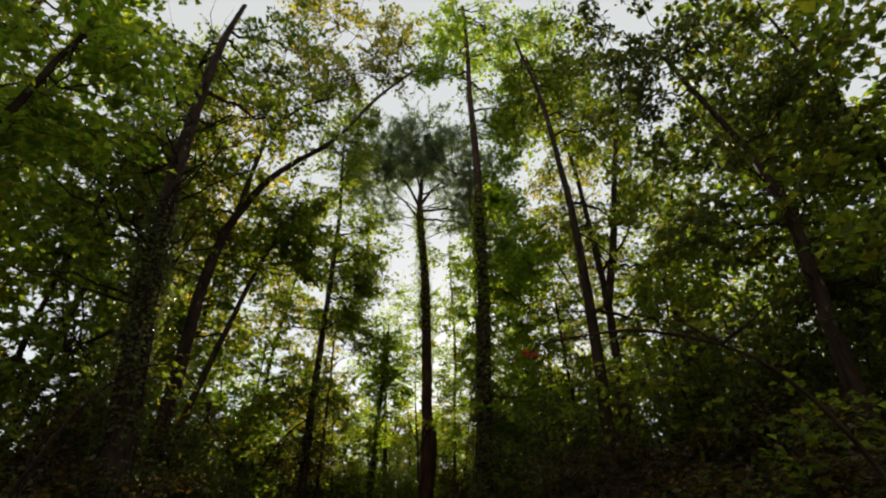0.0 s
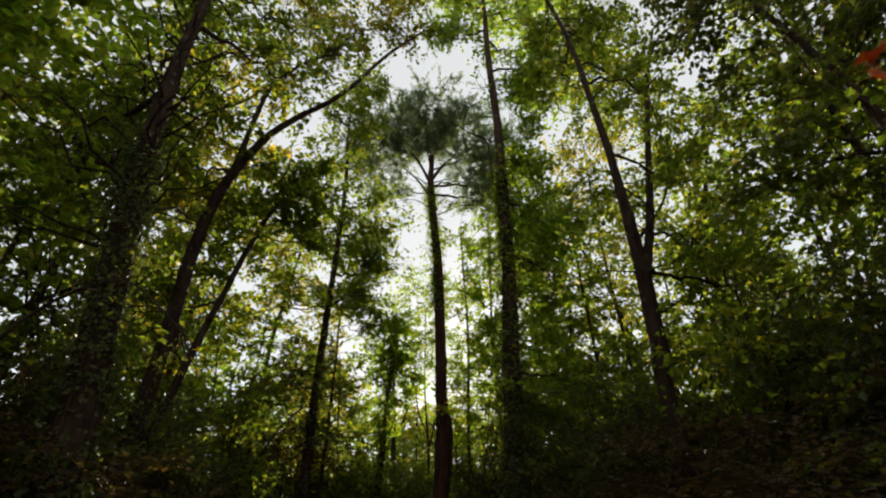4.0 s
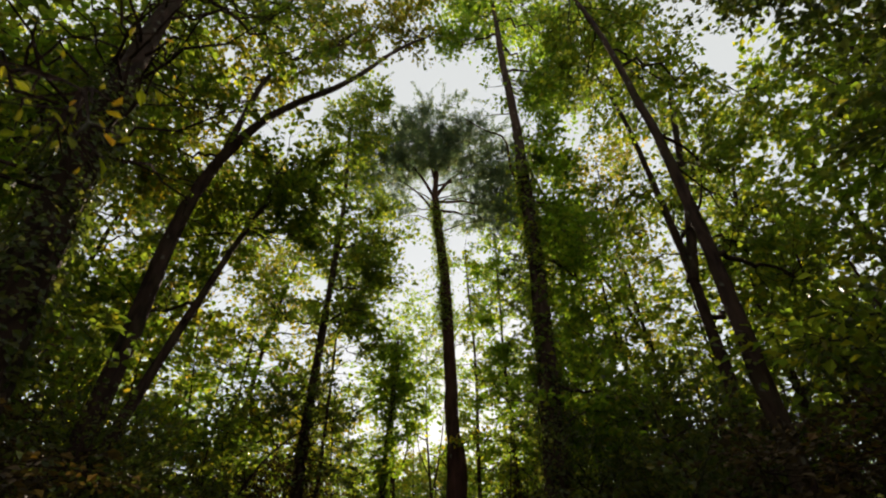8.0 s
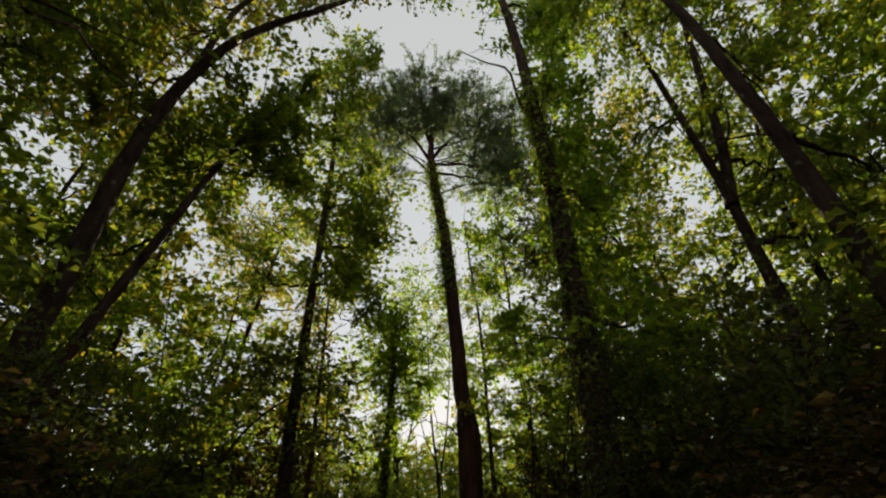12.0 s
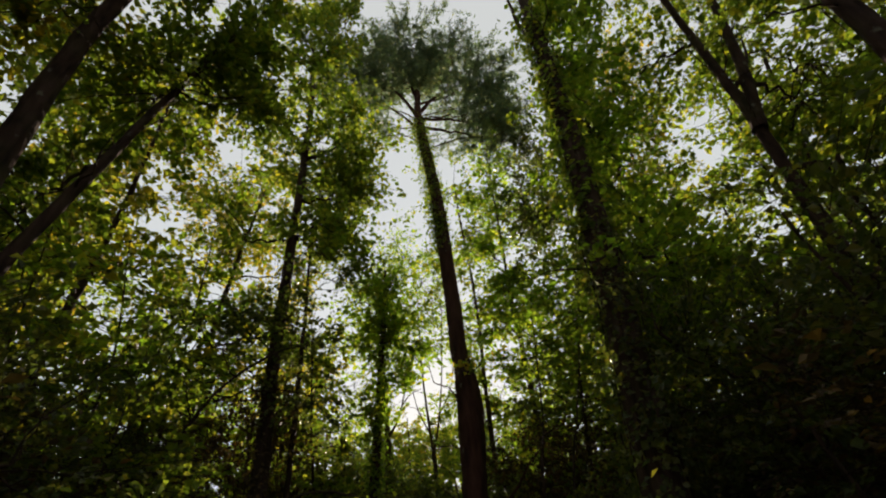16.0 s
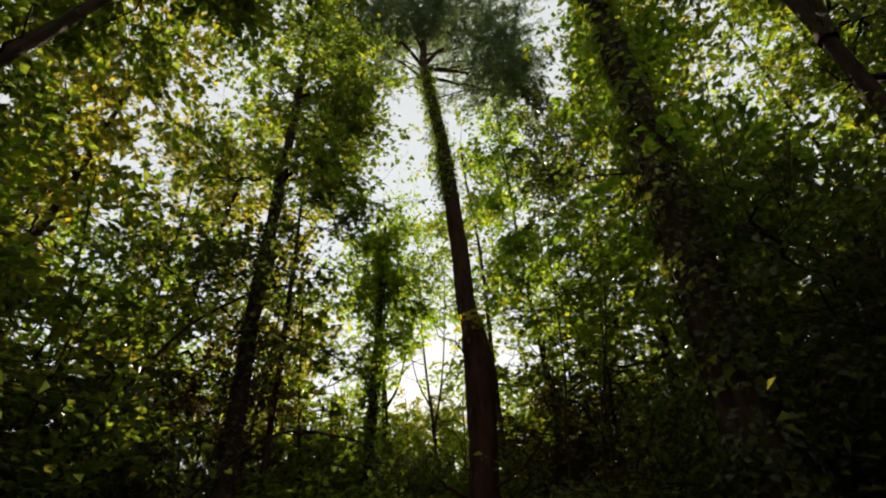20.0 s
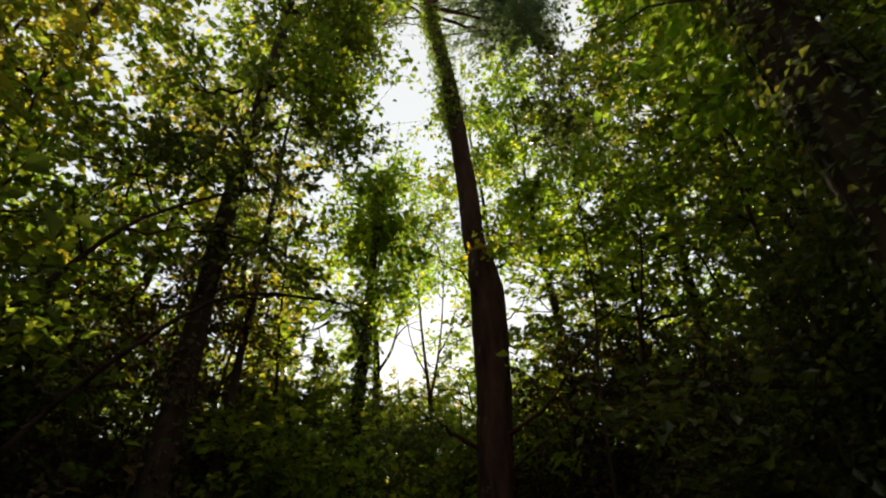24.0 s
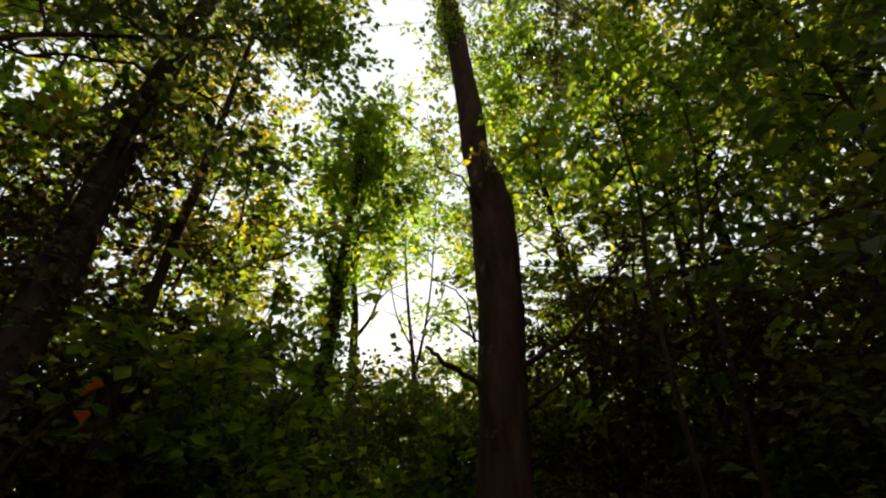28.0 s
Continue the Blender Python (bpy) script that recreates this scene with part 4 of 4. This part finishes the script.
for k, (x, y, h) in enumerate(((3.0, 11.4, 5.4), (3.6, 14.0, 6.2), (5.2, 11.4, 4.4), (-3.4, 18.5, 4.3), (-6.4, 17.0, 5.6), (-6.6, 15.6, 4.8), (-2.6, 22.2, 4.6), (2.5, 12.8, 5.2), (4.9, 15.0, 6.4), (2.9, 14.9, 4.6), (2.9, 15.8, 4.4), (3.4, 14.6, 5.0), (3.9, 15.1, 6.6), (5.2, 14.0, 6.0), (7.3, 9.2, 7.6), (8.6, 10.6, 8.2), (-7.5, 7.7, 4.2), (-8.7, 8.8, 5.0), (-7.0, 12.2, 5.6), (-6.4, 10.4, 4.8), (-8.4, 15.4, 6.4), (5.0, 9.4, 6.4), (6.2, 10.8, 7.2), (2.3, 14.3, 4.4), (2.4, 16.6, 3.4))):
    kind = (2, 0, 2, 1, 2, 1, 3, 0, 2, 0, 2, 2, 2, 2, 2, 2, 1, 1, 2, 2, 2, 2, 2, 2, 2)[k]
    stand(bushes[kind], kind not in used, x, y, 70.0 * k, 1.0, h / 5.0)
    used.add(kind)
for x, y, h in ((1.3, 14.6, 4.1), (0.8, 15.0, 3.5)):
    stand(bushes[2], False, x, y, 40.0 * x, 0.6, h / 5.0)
# brown growth low down on both sides, the understorey's warm shade in its colour
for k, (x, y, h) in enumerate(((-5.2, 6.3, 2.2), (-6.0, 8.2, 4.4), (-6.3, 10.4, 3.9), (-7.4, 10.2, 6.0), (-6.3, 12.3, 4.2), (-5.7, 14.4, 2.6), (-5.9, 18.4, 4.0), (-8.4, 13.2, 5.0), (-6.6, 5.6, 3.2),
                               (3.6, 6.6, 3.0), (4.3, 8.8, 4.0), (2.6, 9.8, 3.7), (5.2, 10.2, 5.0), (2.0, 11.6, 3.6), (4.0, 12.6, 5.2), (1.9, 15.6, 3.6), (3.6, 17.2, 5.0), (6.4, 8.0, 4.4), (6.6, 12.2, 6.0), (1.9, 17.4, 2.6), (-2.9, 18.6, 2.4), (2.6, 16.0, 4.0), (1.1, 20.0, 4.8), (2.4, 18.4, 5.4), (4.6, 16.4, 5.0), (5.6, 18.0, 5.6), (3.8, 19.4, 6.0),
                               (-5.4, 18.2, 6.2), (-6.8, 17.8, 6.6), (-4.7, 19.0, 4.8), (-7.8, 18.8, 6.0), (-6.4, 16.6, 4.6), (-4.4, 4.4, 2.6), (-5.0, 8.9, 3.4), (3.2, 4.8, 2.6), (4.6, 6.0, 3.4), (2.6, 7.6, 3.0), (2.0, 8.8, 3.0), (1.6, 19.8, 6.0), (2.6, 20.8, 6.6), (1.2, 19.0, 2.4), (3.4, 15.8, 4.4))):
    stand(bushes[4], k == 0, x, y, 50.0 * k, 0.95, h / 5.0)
for k, (x, y, h) in enumerate(((-3.4, 22.4, 6.5), (-2.2, 23.4, 6.2), (-0.6, 23.2, 6.0), (0.8, 22.0, 6.0), (-4.6, 21.4, 6.4), (-1.6, 20.6, 3.0))):
    stand(bushes[5], k == 0, x, y, 63.0 * k, 1.0, h / 5.0)
for gy in range(9):
    for gx in range(-4, 5):
        x, y = gx * 2.4 + rng.uniform(-0.7, 0.7), 5.0 + gy * 2.4 + rng.uniform(-0.7, 0.7)
        lane = -0.4 - 0.1 * y
        off = x - lane
        if y < 13:
            gap, h = (3.7, 1.5 + (y - 3.5) * 0.45) if off < 0 else (4.2, 1.7 + (y - 3.0) * (0.66 if x > 4 else 0.52))
        elif y < 20:
            gap, h = (3.3, 3.6 + (y - 13) * 0.15) if off < 0 else (5.0, 3.8 + (y - 13) * 0.2)
        else:
            gap, h = 1.2, 4.5 + (y - 20) * 0.4
        if abs(off) < gap:
            continue
        if x > 0 and 11 < y < 15:
            h = min(h, 4.8)
        h *= rng.uniform(0.85, 1.1)
        kind = 1 if y > 20 else 0 if abs(off) < 5.5 and y < 13 else 1 if y > 14 else int(rng.integers(1, 3))
        stand(bushes[kind], kind not in used, x, y, rng.uniform(0, 360), 0.75 + 0.06 * h, h / 5.0)
        used.add(kind)


def sapling(seed, leaf, label):
    """A thin young tree, leafy all the way up."""
    rng = np.random.default_rng(seed)
    blobs = []
    for k in range(10):
        a = k * 2.4 + rng.uniform(0, 1)
        z = 2.0 + 7.2 * (k + rng.uniform(0, 0.8)) / 10
        q = rng.uniform(0.3, 1.3) * (1.2 - z / 12)
        blobs.append((q * math.cos(a), q * math.sin(a), z, 0.9, 0.9, 0.55, 6))
    return tree(label, [(0, 0, 0), (rng.normal(0, 0.2), rng.normal(0, 0.2), 3), (rng.normal(0, 0.35), rng.normal(0, 0.35), 6), (rng.normal(0, 0.6), rng.normal(0, 0.6), 9.4)],
                0.06, 0.012, blobs, BARK_DARK, leaf, seed, 0.17, 34, name="sapling", category="tree", group="saplings", bare=5, sides=8, spread=0.22, flare=1.2, join=0)


young = [sapling(71, LEAF_MAPLE, "thin maple sapling with airy leaves"), sapling(72, LEAF_OAK, "thin crooked oak sapling"), sapling(73, LEAF_OAK, "thin hornbeam sapling in the shade")]
raised = set()
for k, (x, y, h) in enumerate(((3.0, 16.4, 1.0), (4.4, 17.6, 0.9), (2.2, 18.6, 1.05), (5.6, 16.2, 0.95), (3.4, 21.6, 1.1), (6.4, 18.8, 1.1), (1.2, 20.4, 0.9), (5.2, 22.4, 1.15), (7.4, 16.6, 0.9),
                               (-6.0, 15.2, 0.7), (-6.6, 17.4, 0.9), (-4.0, 19.8, 1.0), (-7.8, 16.2, 1.0), (-5.4, 20.4, 1.1), (-8.4, 19.6, 1.1), (-9.2, 14.2, 0.95), (-7.8, 14.4, 0.9), (-7.2, 18.4, 1.2))):
    kind = 2 if 0 < x < 4 else k % 2
    stand(young[kind], kind not in raised, x, y, rng.uniform(0, 360), h, h)
    raised.add(kind)


# ---- the wood around ----
def wood_tree(seed, leaf, label, low, per, size):
    rng = np.random.default_rng(seed)
    h = 19.0
    blobs = []
    for k in range(13):
        z = h * (low + (0.98 - low) * (k + 0.5) / 13)
        w = 1.9 * (1.15 - 0.5 * abs(z / h - 0.6))
        a = k * 2.4 + rng.uniform(0, 1)
        q = rng.uniform(0.5, 2.0) * (1.25 - z / h)
        blobs.append((q * math.cos(a) * 1.5, q * math.sin(a) * 1.5, z, w * 0.8, w * 0.8, w * 0.7, 9))
    return tree(label, [(0, 0, 0), (0.2, -0.1, 6), (-0.1, -0.2, 12), (0.1, 0, h)], 0.19, 0.03, blobs, BARK_DARK, leaf, seed, size, per,
                group="wood around the path", bare=8, spread=0.3, join=0)


stock = [wood_tree(80, LEAF_OAK, "tall slender oak of the surrounding wood", 0.3, 34, 0.27), wood_tree(81, LEAF_MAPLE, "tall maple with light green leaves in the wood", 0.22, 34, 0.27),
         wood_tree(82, LEAF_AUTUMN, "tall oak with leaves turning yellow in the wood", 0.28, 34, 0.27), wood_tree(83, LEAF_OAK, "slim woodland oak with sparse boughs", 0.2, 33, 0.25)]
rng = np.random.default_rng(5)
places = [(-4.4, 29.0, 0.95), (1.2, 27.0, 0.9), (-2.4, 37.0, 1.0), (10.6, 18.6, 0.95), (10.8, 14.2, 1.0), (6.8, 24.0, 0.95), (-9.4, 17.6, 0.95), (-10.8, 12.6, 1.0), (-9.8, 6.6, 1.0), (10.4, 3.4, 0.8), (-9.0, 1.5, 1.0), (9.0, 9.6, 0.95), (8.4, 7.0, 0.8), (-8.6, 9.6, 0.62), (-11.6, 10.0, 0.8), (-10.6, 15.0, 0.85), (-1.0, 30.5, 0.84)]
for gy in range(5):
    for gx in range(-4, 5):
        x, y = gx * 3.9 + (gy % 2) * 1.9 + rng.uniform(-0.9, 0.9), 22.5 + gy * 4.2 + rng.uniform(-1, 1)
        if -4.6 < x < 0.6 and y < 26 or -3.0 < x < -1.4 and y < 30:
            continue
        places.append((x, y, rng.uniform(0.74, 0.92) if gy < 2 else rng.uniform(0.6, 0.76)))
# trees to the sides; the outermost are out of view and block side light
for gy in range(5):
    for gx in range(-3, 4):
        x, y = gx * 5.2 + rng.uniform(-1.7, 1.7), gy * 5.2 + 2 + rng.uniform(-1.7, 1.7)
        if abs(x) < 11.5 or abs(x) > 14 and gy % 2:
            continue
        places.append((x, y, rng.uniform(0.8, 1.05)))
# behind the start of the path: unseen trees added to hold back sky light
for gy in range(2):
    for gx in range(-3, 4):
        places.append((gx * 3.6 + rng.uniform(-0.8, 0.8), -6.2 - gy * 3.6 + rng.uniform(-0.8, 0.8), rng.uniform(0.85, 1.0)))
places += [(9.8, 16.6, 0.8), (8.4, 19.0, 0.72), (11.6, 12.0, 0.9)]
for k, (x, y, s) in enumerate(places):
    if -6.5 < x < 2.5 and y > 26:
        s = min(s, (y - 13) * 0.55 / 19)
    elif abs(x) < 12.5 and y > 21:
        s = min(s, (y - 12) * (0.7 if 0 < x < 6 else 0.82) / 19)
    stand(stock[k % 4], k < 4, x, y, rng.uniform(0, 360), s, s * rng.uniform(0.9, 1.1))
def far_hornbeam(seed, label):
    """A broad tree, leafy from the ground up."""
    rng = np.random.default_rng(seed)
    blobs = []
    for k in range(16):
        a, z = k * 2.4 + rng.uniform(0, 1), 0.8 + 11.6 * (k + rng.uniform(0, 1)) / 16
        q = rng.uniform(0.4, 2.4) * (1.15 - z / 16)
        blobs.append((q * math.cos(a), q * math.sin(a), z, 1.6, 1.6, 1.2, 9))
    return tree(label, [(0, 0, 0), (0.2, 0.1, 5), (0, 0, 12.4)], 0.2, 0.04, blobs, BARK_DARK, LEAF_OAK, seed, 0.27, 44, group="wood around the path", bare=0, spread=0.4, join=0)


broad = far_hornbeam(91, "broad hornbeam, leafy to the ground, at the wood's edge")
for k, (x, y, s) in enumerate(((-3.6, 41.0, 1.05), (0.4, 40.0, 1.0), (3.6, 38.0, 1.05), (-7.4, 39.0, 1.1), (7.4, 39.0, 1.1), (-1.8, 45.0, 1.15), (-11.4, 37.0, 1.1), (11.4, 37.0, 1.1))):
    stand(broad, k == 0, x, y, 77.0 * k, s, s)
# far edge of the wood seen down the lane
for k in range(14):
    a = radians(-38 + 76 * (k + rng.uniform(0.2, 0.8)) / 14)
    q = 46 + 10 * rng.uniform()
    stand(stock[k % 4], False, q * math.sin(a), q * math.cos(a), rng.uniform(0, 360), 0.9, rng.uniform(0.6, 0.78))
